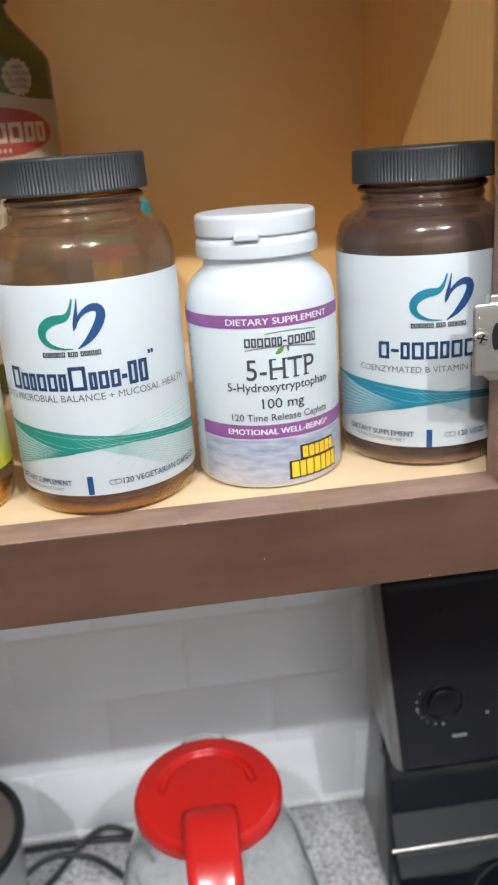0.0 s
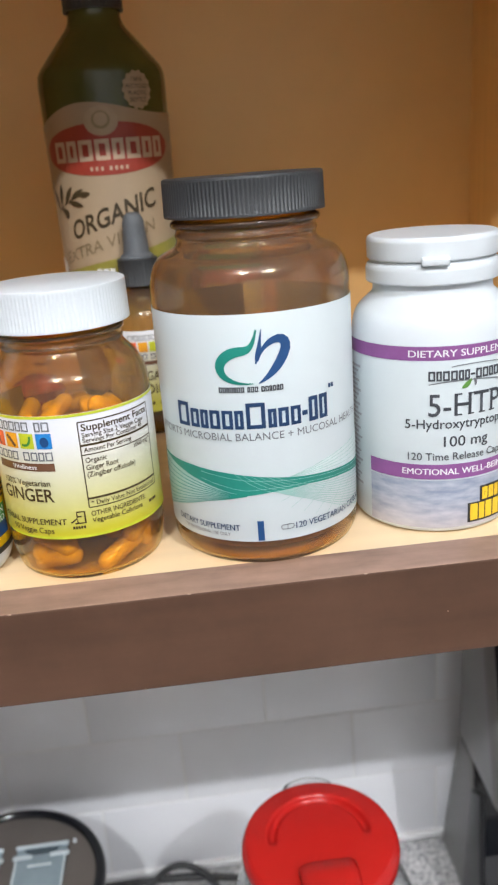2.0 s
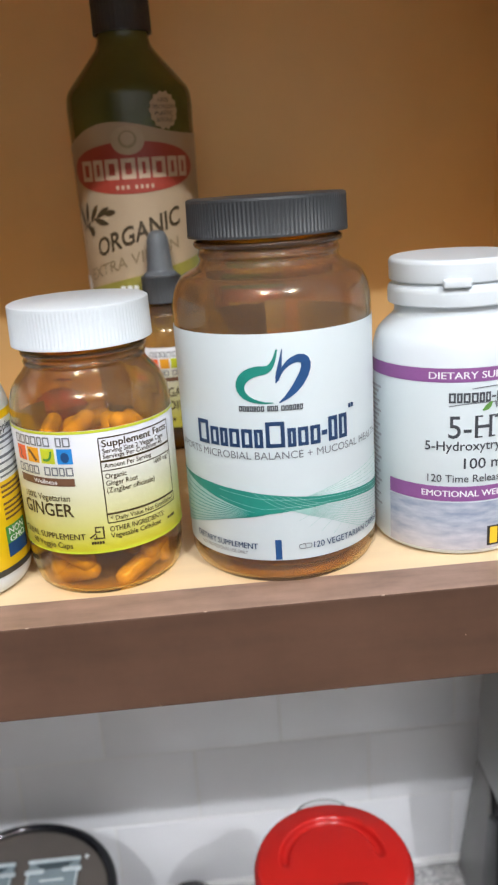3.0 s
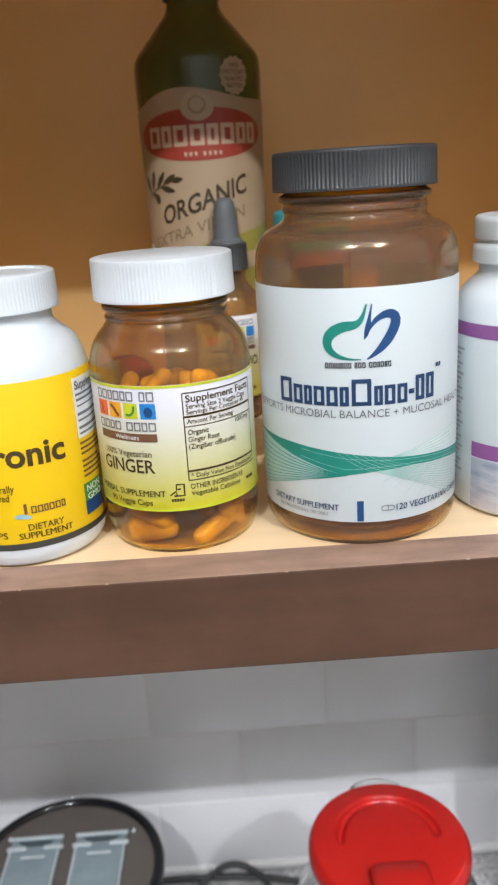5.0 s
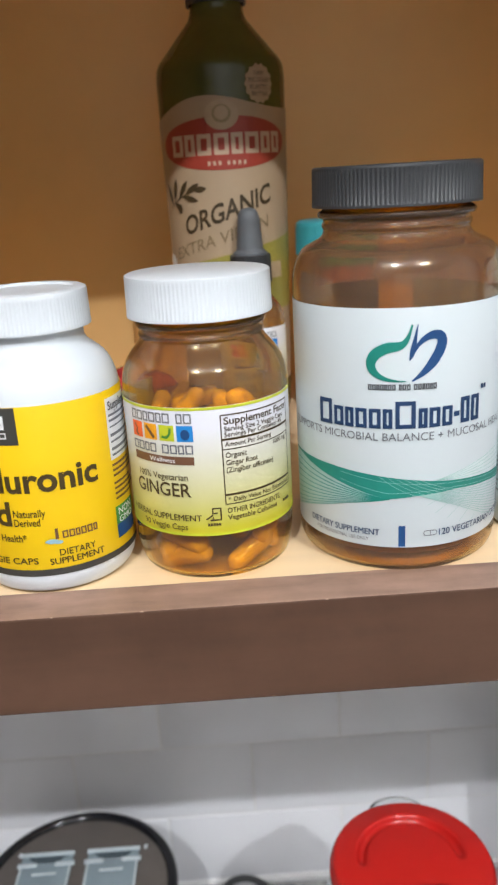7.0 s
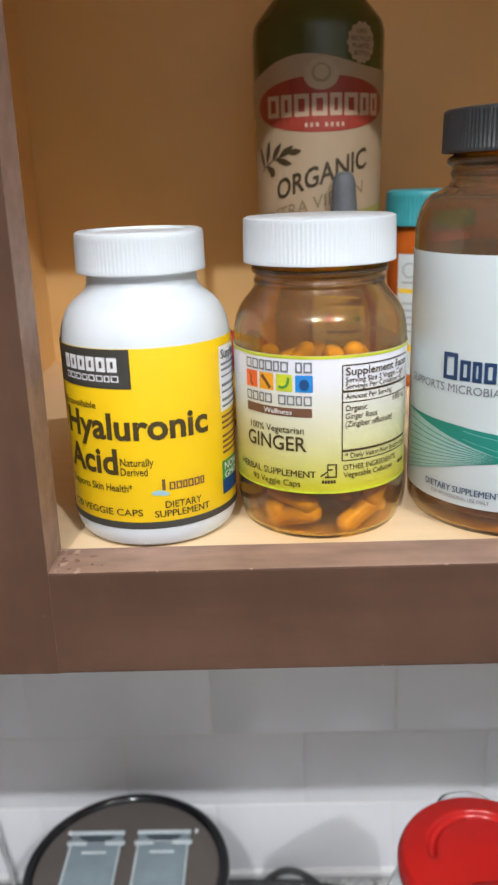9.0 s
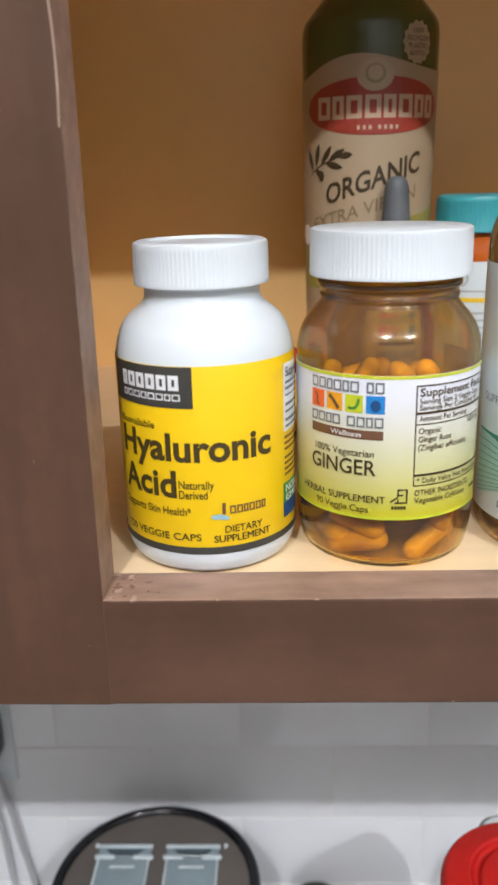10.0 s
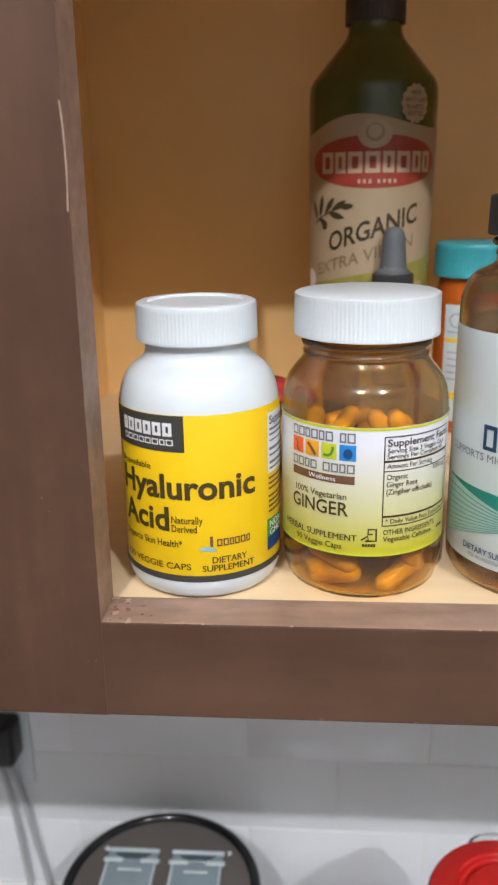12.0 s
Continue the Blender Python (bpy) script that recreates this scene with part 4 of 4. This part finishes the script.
pr.ribbon("printed_icon", [(-13 + 4 * math.cos(a), 69 + 4 * math.sin(a)) for a in [2 * math.pi * i / 20 for i in range(21)]], [0.9] * 21, "ink_lightgrey")
for v in (62, 50, 46, 42, 38, 34):
    pr.rect(-18, 20, v - 0.5, v + 0.5, "ink_lightgrey", "printed_rule")

M["foil"] = material("yellow_candy_wrapper", (0.80, 0.42, 0.02), 0.25, mottle=0.1, mottle_scale=60)
M["red_foil"] = material("red_candy_wrapper", (0.34, 0.03, 0.03), 0.22, mottle=0.6, mottle_scale=120)


def sachet(name, x, y, z, turn, mat, label, size=(0.034, 0.022, 0.012)):
    bm = bmesh.new()
    bmesh.ops.create_grid(bm, x_segments=14, y_segments=10, size=1.0)
    low = bm.copy()
    for b, s in ((bm, 1), (low, -1)):
        for v in b.verts:
            k = (1 - v.co.x ** 2) ** 0.6 * (1 - v.co.y ** 2) ** 0.5 if abs(v.co.x) < 1 and abs(v.co.y) < 1 else 0
            wr = 0.12 * math.sin(v.co.x * 23) * (abs(v.co.x) > 0.6)
            v.co = (v.co.x * size[0], v.co.y * size[1], size[2] * (s * max(k, 0.02) + wr * 0.4))
    me = bpy.data.meshes.new("tmp")
    low.to_mesh(me)
    low.free()
    bm.from_mesh(me)
    bpy.data.meshes.remove(me)
    bmesh.ops.remove_doubles(bm, verts=bm.verts[:], dist=1e-5)
    bmesh.ops.recalc_face_normals(bm, faces=bm.faces[:])
    ob = part(name, bm, mat, None, "", smooth=60)
    ob.matrix_world = pose(x, y, z, 0, 0, turn)
    return tagged(ob, label, "packet")


tagged(sachet("candy_packet", -0.103, 0.430, SHELF + 0.0125, 8, M["foil"], "yellow foil packet lying on the cabinet shelf", (0.032, 0.028, 0.012)))
tagged(sachet("candy_packet", -0.110, 0.436, SHELF + 0.0352, 25, M["red_foil"], "red and white wrapper resting on a yellow packet", (0.018, 0.014, 0.0115)))
# ---- hinge on the frame ----
t = thing("cabinet_hinge", RIGHT + 0.0024, FACE, 1.474, "nickel steel cabinet hinge screwed to the face frame", "hinge")
t.scale = (1.0, 0.3, 0.8)
part("mounting_plate", box(-0.0109, -0.0028, -0.002, 0.016, -0.021, 0.021, 0.0016, 3), M["metal"], t, smooth=40)
arm = box(-0.0178, 0.0120, -0.0080, -0.0015, -0.0180, 0.0170, 0.0028, 3)
bmesh.ops.rotate(arm, cent=(0, 0, 0), matrix=Matrix.Rotation(radians(-6), 3, "X"), verts=arm.verts[:])
part("arm", arm, M["metal"], t, smooth=40)
screw = turned(rounded([(0, 0.0018), (0.0030, 0.0016), (0.0036, 0.0)], 0.0006, 3), 24)
bmesh.ops.rotate(screw, cent=(0, 0, 0), matrix=Matrix.Rotation(radians(90), 3, "X"), verts=screw.verts[:])
bmesh.ops.translate(screw, vec=(-0.0146, -0.0078, 0.0010), verts=screw.verts[:])
part("screw", screw, M["metal"], t, "steel cross-head screw", smooth=40)
hole = turned(rounded([(0, 0.0004), (0.0030, 0.0004), (0.0032, 0.0)], 0.0002, 2), 24)
for v in hole.verts:
    v.co = (-0.0088 + v.co.x * 0.55, -0.0082 - v.co.z, 0.001 + v.co.y * 2.2)
part("slot_hole", hole, M["black"], t)
for turn in (20, 110):
    slot = box(-0.0022, 0.0022, -0.0003, 0.0003, -0.0004, 0.0004)
    bmesh.ops.rotate(slot, cent=(0, 0, 0), matrix=Matrix.Rotation(radians(turn), 3, "Y"), verts=slot.verts[:])
    bmesh.ops.translate(slot, vec=(-0.0146, -0.0096, 0.0010), verts=slot.verts[:])
    part("screw_slot", slot, M["black"], t)

# ---- chips and marks in the frame's paint ----
M["bare_wood"] = material("bare_pale_wood", (0.46, 0.33, 0.25), 0.7, mottle=0.2, mottle_scale=200)
M["stain"] = material("dark_red_stain", (0.20, 0.105, 0.075), 0.5, mottle=0.3, mottle_scale=200)
M["umber_knot"] = material("dark_knot", (0.060, 0.022, 0.014), 0.5, mottle=0.3, mottle_scale=200)
rail = bpy.data.objects["bottom_rail"]


def chip(parent, x, y, z, sx, sy, sz, mat, name="paint_chip"):
    bm = bmesh.new()
    bmesh.ops.create_icosphere(bm, subdivisions=2, radius=1.0)
    for v in bm.verts:
        k = 0.75 + 0.5 * noise.noise(Vector((v.co.x * 1.7 + x * 900, v.co.y * 1.7, v.co.z * 1.7 + z * 700)))
        v.co = (x + v.co.x * sx * k, y + v.co.y * sy * k, z + v.co.z * sz * k)
    return part(name, bm, mat, parent, smooth=60)


for x, z, s in ((-0.1637, 1.3946, 0.0006), (-0.1665, 1.3942, 0.0009), (0.066, 1.3905, 0.0006), (0.101, 1.3870, 0.0004), (-0.05, 1.3725, 0.0011), (0.02, 1.3722, 0.0012), (0.136, 1.3735, 0.0008)):
    chip(stile if x < LEFT else rail, x, FACE, z, s * 0.55, 0.0002, s * 0.4, M["bare_wood"])
for x, z, s in ((-0.178, 1.457, 0.0009), (-0.176, 1.452, 0.0006), (-0.1775, 1.500, 0.0007), (-0.189, 1.423, 0.0007)):
    chip(stile, x, FACE, z, s * 0.3, 0.0002, s * 0.5, M["bare_wood"])
scratch = tube([(LEFT - 0.0006, FACE - 0.0001, 1.549), (LEFT - 0.0002, FACE, 1.561), (LEFT - 0.0003, FACE, 1.571), (LEFT - 0.0008, FACE, 1.580)], 0.00026)
part("edge_scratch", scratch, M["bare_wood"], stile)
for z, s in ((1.489, 0.0008), (1.448, 0.0004)):
    chip(stile, LEFT, FACE + 0.0001, z, 0.0003, 0.0003, s, M["bare_wood"])
for x, s in ((-0.125, 0.0006), (-0.094, 0.0009), (-0.03, 0.0007), (0.035, 0.0010), (0.09, 0.0007), (0.128, 0.0008)):
    chip(rail, x, FACE + 0.0002, RAIL - 0.0002, s * 1.0, 0.0004, 0.0003, M["bare_wood"])
rng = random.Random(11)
for k in range(16):
    x, y = LEFT + 0.001 + abs(rng.gauss(0, 0.0045)), 0.2595 + rng.uniform(-0.008, 0.008)
    chip(rail, x, y, RAIL - 0.0001, rng.uniform(0.0010, 0.0034), rng.uniform(0.0008, 0.0026), 0.00022, M["stain" if k % 3 else "bare_wood"], "stain" if k % 3 else "worn_patch")
chip(rail, -0.1475, 0.2560, RAIL - 0.0001, 0.0007, 0.0009, 0.0002, M["umber_knot"], "stain")
chip(rail, -0.1440, 0.2552, RAIL - 0.0001, 0.0011, 0.0006, 0.0002, M["umber_knot"], "stain")

# ---- glass jug with the red lid ----
t = thing("glass_jug", 0.0300, 0.3735, COUNTER, "clear glass jug with a red plastic lid and red handle", "jug")
t.scale = (0.978, 0.978, 1.015)
outer = rounded([(0, 0.004), (0.070, 0.003), (0.076, 0.0), (0.082, 0.006), (0.0835, 0.030), (0.078, 0.120), (0.060, 0.195), (0.0485, 0.222), (0.0470, 0.240)], 0.012, 5)
jug = part("glass_body", turned(hollow(outer, 0.0022), 80), M["clear"], t, "clear glass", smooth=50)
jug.visible_shadow = False
lid_z = 0.2445
lid_mesh = turned(rounded([(0.0440, 0.232), (0.0492, 0.2335), (0.0496, lid_z - 0.004), (0.0470, lid_z + 0.0012), (0.0330, lid_z + 0.0040), (0.0312, lid_z + 0.0002), (0.0285, lid_z - 0.0006), (0.0265, lid_z + 0.0032), (0, lid_z + 0.0045)], 0.0018, 4), 96)
for v in lid_mesh.verts:
    r = math.hypot(v.co.x, v.co.y)
    if 0.024 < r < 0.036:
        k = max(0.0, min(1.0, (0.002 - v.co.y) / 0.006))
        v.co.z += k * (lid_z + 0.0045 - 0.045 * r - v.co.z)
lid = part("lid", lid_mesh, M["red"], t, "red plastic lid", smooth=50)
handle = bmesh.new()
path = [(-0.0275, 0.2455), (-0.031, 0.2505), (-0.039, 0.2525), (-0.050, 0.2510), (-0.066, 0.244), (-0.080, 0.232), (-0.088, 0.214), (-0.091, 0.19), (-0.090, 0.12), (-0.086, 0.07)]
rings = []
for i, (yy, zz) in enumerate(path):
    p, q = Vector(path[max(i - 1, 0)]), Vector(path[min(i + 1, len(path) - 1)])
    d = (q - p).normalized()
    n = Vector((-d.y, d.x)) * 0.0065 * (-1 if d.x < 0 else 1)
    w = 0.0178 - 0.0003 * i
    ring = []
    for k in range(20):
        a = 2 * math.pi * k / 20
        sx, sn = math.copysign(abs(math.cos(a)) ** 0.45, math.cos(a)), math.copysign(abs(math.sin(a)) ** 0.6, math.sin(a))
        ring.append(handle.verts.new((sx * w, yy + n.x * sn, zz + n.y * sn)))
    rings.append(ring)
for a, b in zip(rings, rings[1:]):
    for k in range(20):
        handle.faces.new((a[k], a[(k + 1) % 20], b[(k + 1) % 20], b[k]))
handle.faces.new(rings[0])
handle.faces.new(rings[-1])
bmesh.ops.recalc_face_normals(handle, faces=handle.faces[:])
part("handle", handle, M["red"], t, "red plastic handle", smooth=50)
spout = bmesh.new()
last = None
for i in range(13):
    a = math.pi * i / 12
    ring = [spout.verts.new((0.0165 * math.cos(a) * k, 0.0440 + 0.0115 * math.sin(a) * k, z)) for k, z in ((1.0, 0.205), (1.0, 0.2360), (1.08, 0.2420), (0.95, 0.2420), (0.88, 0.2360), (0.88, 0.205))]
    if last:
        for k in range(6):
            spout.faces.new((last[k], ring[k], ring[(k + 1) % 6], last[(k + 1) % 6]))
    else:
        spout.faces.new(ring)
    last = ring
spout.faces.new(last)
bmesh.ops.recalc_face_normals(spout, faces=spout.faces[:])
part("spout", spout, M["clear"], t, "clear glass pouring lip", smooth=60)

# ---- round container with a smoky lid ----
M["smoke"] = material("smoky_grey_plastic", (0.115, 0.10, 0.09), 0.16, mottle=0.12, mottle_scale=9, coat=0.4)
M["clear_blue"] = material("pale_blue_clear_plastic", (0.24, 0.31, 0.345), 0.12, mottle=0.12, mottle_scale=40, coat=0.5)
M["clear_blue_pale"] = material("frosted_clear_plastic", (0.50, 0.57, 0.60), 0.18, mottle=0.1, mottle_scale=60, coat=0.4)
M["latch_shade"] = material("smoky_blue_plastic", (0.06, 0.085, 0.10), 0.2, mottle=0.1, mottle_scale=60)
M["body_grey"] = material("frosted_grey_plastic", (0.30, 0.30, 0.30), 0.25, mottle=0.08, mottle_scale=20)
t = thing("food_container", -0.1982, 0.4790, COUNTER, "round countertop container with black rimmed smoky lid and two clear latches", "container")
t.scale = (0.98, 0.98, 1.0)
part("body", turned(rounded([(0, 0.0), (0.060, 0.0), (0.066, 0.006), (0.072, 0.110), (0.0735, 0.126)], 0.005, 4), 80), M["body_grey"], t, "grey plastic", smooth=50)
lid = part("lid", turned(rounded([(0.0715, 0.1245), (0.0715, 0.1330), (0.069, 0.1350), (0.030, 0.1375), (0, 0.1380)], 0.002, 4), 80), M["smoke"], t, "smoky plastic lid", smooth=50)
rim = []
for i in range(17):
    a = 2 * math.pi * i / 16
    rim.append((0.0738 + 0.0042 * math.cos(a), 0.1330 + 0.0052 * math.sin(a)))
part("rim", turned(rim, 96), M["black_gloss"], lid, "glossy black rim", smooth=60)
for cx in (-0.0462, 0.0062):
    latch = box(cx - 0.0010, cx + 0.0410 - 0.0010, -0.060, 0.0310, 0.1362, 0.1400, 0.0012, 2)
    for v in latch.verts:
        if v.co.y < -0.01:
            v.co.x = cx + 0.0195 + (v.co.x - cx - 0.0195) * 0.90
    lt = part("latch", latch, M["clear_blue"], lid, "pale blue clear plastic latch", smooth=40)
    part("latch_bar", box(cx - 0.0016, cx + 0.0406, 0.0290, 0.0318, 0.1390, 0.1416, 0.0008, 2), M["clear_blue_pale"], lt)
    notch = box(cx + 0.0045, cx + 0.0345, 0.0215, 0.0283, 0.1396, 0.1404, 0.0004, 1)
    for v in notch.verts:
        if v.co.y < 0.025:
            v.co.x = cx + 0.0195 + (v.co.x - cx - 0.0195) * 0.62
    part("latch_notch", notch, M["latch_shade"], lt)
    for a, b in ((-0.0030, 0.0125), (0.0265, 0.0420)):
        part("latch_tab", box(cx + a, cx + b, 0.0185, 0.0222, 0.1388, 0.1412, 0.0010, 2), M["clear_blue_pale"], lt)
    part("latch_grip", box(cx + 0.010, cx + 0.029, 0.0100, 0.0122, 0.1398, 0.1410, 0.0006, 2), M["clear_blue_pale"], lt)
    part("latch_edge", box(cx - 0.0008, cx + 0.0012, -0.030, 0.0180, 0.1398, 0.1409, 0.0004, 1), M["clear_blue_pale"], lt)
    part("latch_edge", box(cx + 0.0378, cx + 0.0396, -0.030, 0.0180, 0.1398, 0.1409, 0.0004, 1), M["clear_blue_pale"], lt)
for a in (38, 142):
    chip(lid, 0.064 * math.cos(radians(a)), 0.064 * math.sin(radians(a)) - 0.004, 0.1362, 0.0018, 0.0030, 0.0018, M["white_plastic"], "lid_stud")

# ---- coffee maker ----
t = thing("coffee_maker", 0.0, 0.0, COUNTER, "black plastic coffee maker with a dial on its front panel", "coffee maker")
M["machine"] = material("satin_black_plastic", (0.005, 0.005, 0.008), 0.30, spec=0.2, mottle=0.08, mottle_scale=25)
# Grey of the side, lightened to carry lamp light on the bevel.
M["machine_side"] = material("grey_plastic_side_lit", (0.17, 0.166, 0.162), 0.3, mottle=0.06, mottle_scale=25)


def wedge(corners, bevel, segments=4):
    """A block from eight corners, bottom four then top four, with rounded edges."""
    bm = bmesh.new()
    v = [bm.verts.new(p) for p in corners]
    for q in ((3, 2, 1, 0), (4, 5, 6, 7), (0, 1, 5, 4), (1, 2, 6, 5), (2, 3, 7, 6), (3, 0, 4, 7)):
        bm.faces.new([v[k] for k in q])
    bmesh.ops.recalc_face_normals(bm, faces=bm.faces[:])
    bmesh.ops.bevel(bm, geom=bm.edges[:], offset=bevel, segments=segments, affect="EDGES", profile=0.5)
    return bm


upper = wedge([(0.175, 0.4440, 0.162), (0.46, 0.4440, 0.162), (0.46, 0.552, 0.162), (0.179, 0.552, 0.162),
               (0.158, 0.4440, 0.343), (0.46, 0.4440, 0.343), (0.46, 0.505, 0.343), (0.166, 0.505, 0.343)], 0.013, 6)
panel = part("housing", upper, M["machine"], t, "black front, grey side and bevel coloured paler as lamplit", smooth=40)
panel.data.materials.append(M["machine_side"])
# Left-turned bevel faces get this grey as well, for the lamp's bright edge.
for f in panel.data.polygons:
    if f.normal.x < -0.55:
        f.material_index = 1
ring = []
for i in range(13):
    a = 2 * math.pi * i / 12
    ring.append((0.0155 + 0.0012 * math.cos(a), 0.0012 * math.sin(a)))
def on_panel(bm, x, z):
    bmesh.ops.rotate(bm, cent=(0, 0, 0), matrix=Matrix.Rotation(radians(90), 3, "X"), verts=bm.verts[:])
    bmesh.ops.translate(bm, vec=(x, 0.4438, z), verts=bm.verts[:])
    return bm
part("dial_ring", on_panel(turned(ring, 48), 0.2120, 0.2325), M["machine"], panel, smooth=60)
part("dial", on_panel(turned(rounded([(0.0125, 0), (0.0120, 0.003), (0, 0.0034)], 0.002, 3), 40), 0.2120, 0.2325), M["machine"], panel, "black dial knob", smooth=40)
for a, s in ((150, 0.0008), (172, 0.0008), (190, 0.0013), (200, 0.0009), (216, 0.0008), (234, 0.0007), (254, 0.0008), (272, 0.0013)):
    chip(panel, 0.2120 + 0.0205 * math.cos(radians(a)), 0.4440, 0.2325 + 0.0205 * math.sin(radians(a)), s, 0.0003, s, M["ink_lightgrey"], "dial_mark")
chip(panel, 0.2470, 0.4440, 0.2175, 0.0014, 0.0003, 0.0016, M["ink_lightgrey"], "dial_mark")
for i in range(5):
    part("printed_mark", box(0.2200 + 0.0024 * i, 0.2215 + 0.0024 * i, 0.4434, 0.4442, 0.1985, 0.2006), M["ink_lightgrey"], panel)
column = wedge([(0.1815, 0.497, 0.0), (0.46, 0.497, 0.0), (0.46, 0.594, 0.0), (0.1815, 0.594, 0.0),
                (0.1815, 0.520, 0.1615), (0.46, 0.520, 0.1615), (0.46, 0.550, 0.1615), (0.1815, 0.550, 0.1615)], 0.004, 3)
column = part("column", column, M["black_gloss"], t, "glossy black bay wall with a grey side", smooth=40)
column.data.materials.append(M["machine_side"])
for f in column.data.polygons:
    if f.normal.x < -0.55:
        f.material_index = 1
part("base", box(0.1815, 0.46, 0.340, 0.4975, 0.0, 0.024, 0.006, 4), M["black_gloss"], t, "glossy black base", smooth=40)
part("ledge", wedge([(0.1825, 0.472, 0.020), (0.459, 0.472, 0.020), (0.459, 0.53, 0.020), (0.1825, 0.53, 0.020),
                     (0.1825, 0.489, 0.040), (0.459, 0.489, 0.040), (0.459, 0.53, 0.100), (0.1825, 0.53, 0.100)], 0.006, 5), M["black_gloss"], t, "glossy black sloping ledge", smooth=50)
part("side_plate", wedge([(0.1790, 0.486, 0.002), (0.1840, 0.486, 0.002), (0.1840, 0.530, 0.002), (0.1790, 0.530, 0.002),
                          (0.1790, 0.492, 0.146), (0.1840, 0.492, 0.146), (0.1840, 0.514, 0.134), (0.1790, 0.514, 0.134)], 0.0020, 3), M["black"], t, smooth=40)
part("trim_strip", tube([(0.1830, 0.4905, 0.0395), (0.24, 0.4905, 0.0400), (0.34, 0.4905, 0.0400), (0.458, 0.4905, 0.0400)], 0.0019), M["metal"], t, "bright chrome strip", smooth=60)
plate = turned(rounded([(0.060, 0.022), (0.064, 0.0275), (0.058, 0.0285), (0.056, 0.0265), (0, 0.0262)], 0.002, 3), 64)
bmesh.ops.translate(plate, vec=(0.290, 0.418, 0), verts=plate.verts[:])
part("hot_plate", plate, M["black_gloss"], t, "round black hot plate", smooth=40)

# ---- cords ----
def cord(points, radius, mat, label, name="power_cord"):
    return tagged(part(name, tube(points, radius), mat, None, label, smooth=60), category="cord")


M["cord"] = material("black_rubber_cord", (0.035, 0.036, 0.038), 0.45, mottle=0.1, mottle_scale=60)
M["cord_grey"] = material("pale_grey_cord", (0.45, 0.45, 0.46), 0.5, mottle=0.05, mottle_scale=60)
z = COUNTER + 0.0034
cord([(-0.160, 0.588, z), (-0.12, 0.5875, z + 0.001), (-0.07, 0.5865, z), (-0.03, 0.580, z), (0.03, 0.560, z)], 0.0032, M["cord"], "black power cord lying along the tiled wall")
cord([(-0.150, 0.520, z), (-0.125, 0.550, z), (-0.098, 0.582, z + 0.007), (-0.078, 0.592, z + 0.010), (-0.055, 0.585, z + 0.006), (-0.035, 0.560, z)], 0.0030, M["cord"], "black power cord looped over another cord")
cord([(-0.165, 0.545, z), (-0.130, 0.568, z + 0.0065), (-0.095, 0.566, z + 0.003), (-0.065, 0.545, z), (-0.045, 0.520, z)], 0.0030, M["cord"], "black power cord on the worktop")
cord([(-0.362, 0.586, 1.075), (-0.357, 0.590, 1.03), (-0.352, 0.590, 0.98), (-0.348, 0.588, 0.925), (-0.34, 0.57, z), (-0.33, 0.52, z)], 0.0026, M["cord_grey"], "pale grey cord hanging down the tiled wall")
cord([(-0.354, 0.586, 1.075), (-0.345, 0.590, 1.03), (-0.338, 0.590, 0.98), (-0.329, 0.588, 0.925), (-0.32, 0.565, z), (-0.30, 0.50, z)], 0.0026, M["cord_grey"], "pale grey cord hanging down the tiled wall")
t = thing("wall_plug", -0.355, WALL - 0.001, 1.095, "black power plug in the tiled wall", "plug")
part("body", box(-0.016, 0.014, -0.030, -0.003, -0.020, 0.022, 0.007, 4), M["black"], t, smooth=40)
part("socket_plate", box(-0.045, 0.020, -0.003, 0.0, -0.055, 0.055, 0.0012, 2), M["white_plastic"], t, "white socket plate", smooth=40)

# ---- ceiling light fittings behind the camera ----
M["brushed"] = material("white_enamel", (0.75, 0.75, 0.74), 0.4, mottle=0.03, mottle_scale=20)
for lx, ly, watts in LAMPS:
    t = thing("ceiling_light", lx, ly, CEIL, "small white ceiling light fitting with a bare bulb", "ceiling light", "ceiling lights")
    part("base_plate", turned(rounded([(0, -0.001), (0.055, -0.001), (0.055, -0.018), (0.030, -0.024), (0.018, -0.026), (0.018, -0.042), (0, -0.043)], 0.004, 3), 40), M["brushed"], t, smooth=40)

# ---- wall tiles ----
wall = tagged(new("backsplash"), "white glazed subway tiles in a running bond above the worktop", kind="structure")
wall.empty_display_size = 0.02
PITCH, RISE, FIRST, START = 0.1590, 0.0757, 0.9957 - 0.0757, 0.0187


def tile_mesh(width):
    me = bpy.data.meshes.new("tile")
    bm = box(0, width, -0.0060, 0.004, 0, RISE - 0.0018, 0.0008, 2)
    bm.to_mesh(me)
    bm.free()
    me.materials.append(M["tile"])
    me.polygons.foreach_set("use_smooth", [True] * len(me.polygons))
    me.set_sharp_from_angle(angle=radians(40))
    return me


TILE = tile_mesh(PITCH - 0.0018)
rng = random.Random(3)
for row in range(6):
    shift = START if row % 2 == 0 else START + PITCH / 2
    for col in range(-4, 5):
        ob = new("tile", TILE)
        ob.parent = wall
        ob.matrix_local = pose(shift + col * PITCH + 0.0012, WALL + 0.0060 + rng.uniform(-0.0002, 0.0002), FIRST + row * RISE + 0.0012, rng.uniform(-0.15, 0.15), 0, rng.uniform(-0.12, 0.12))
structure("caulk", box(-0.63, 0.9, WALL - 0.004, WALL + 0.004, COUNTER + 0.0005, FIRST + 0.0006, 0.0015), M["grout"], "white caulk line along the worktop")
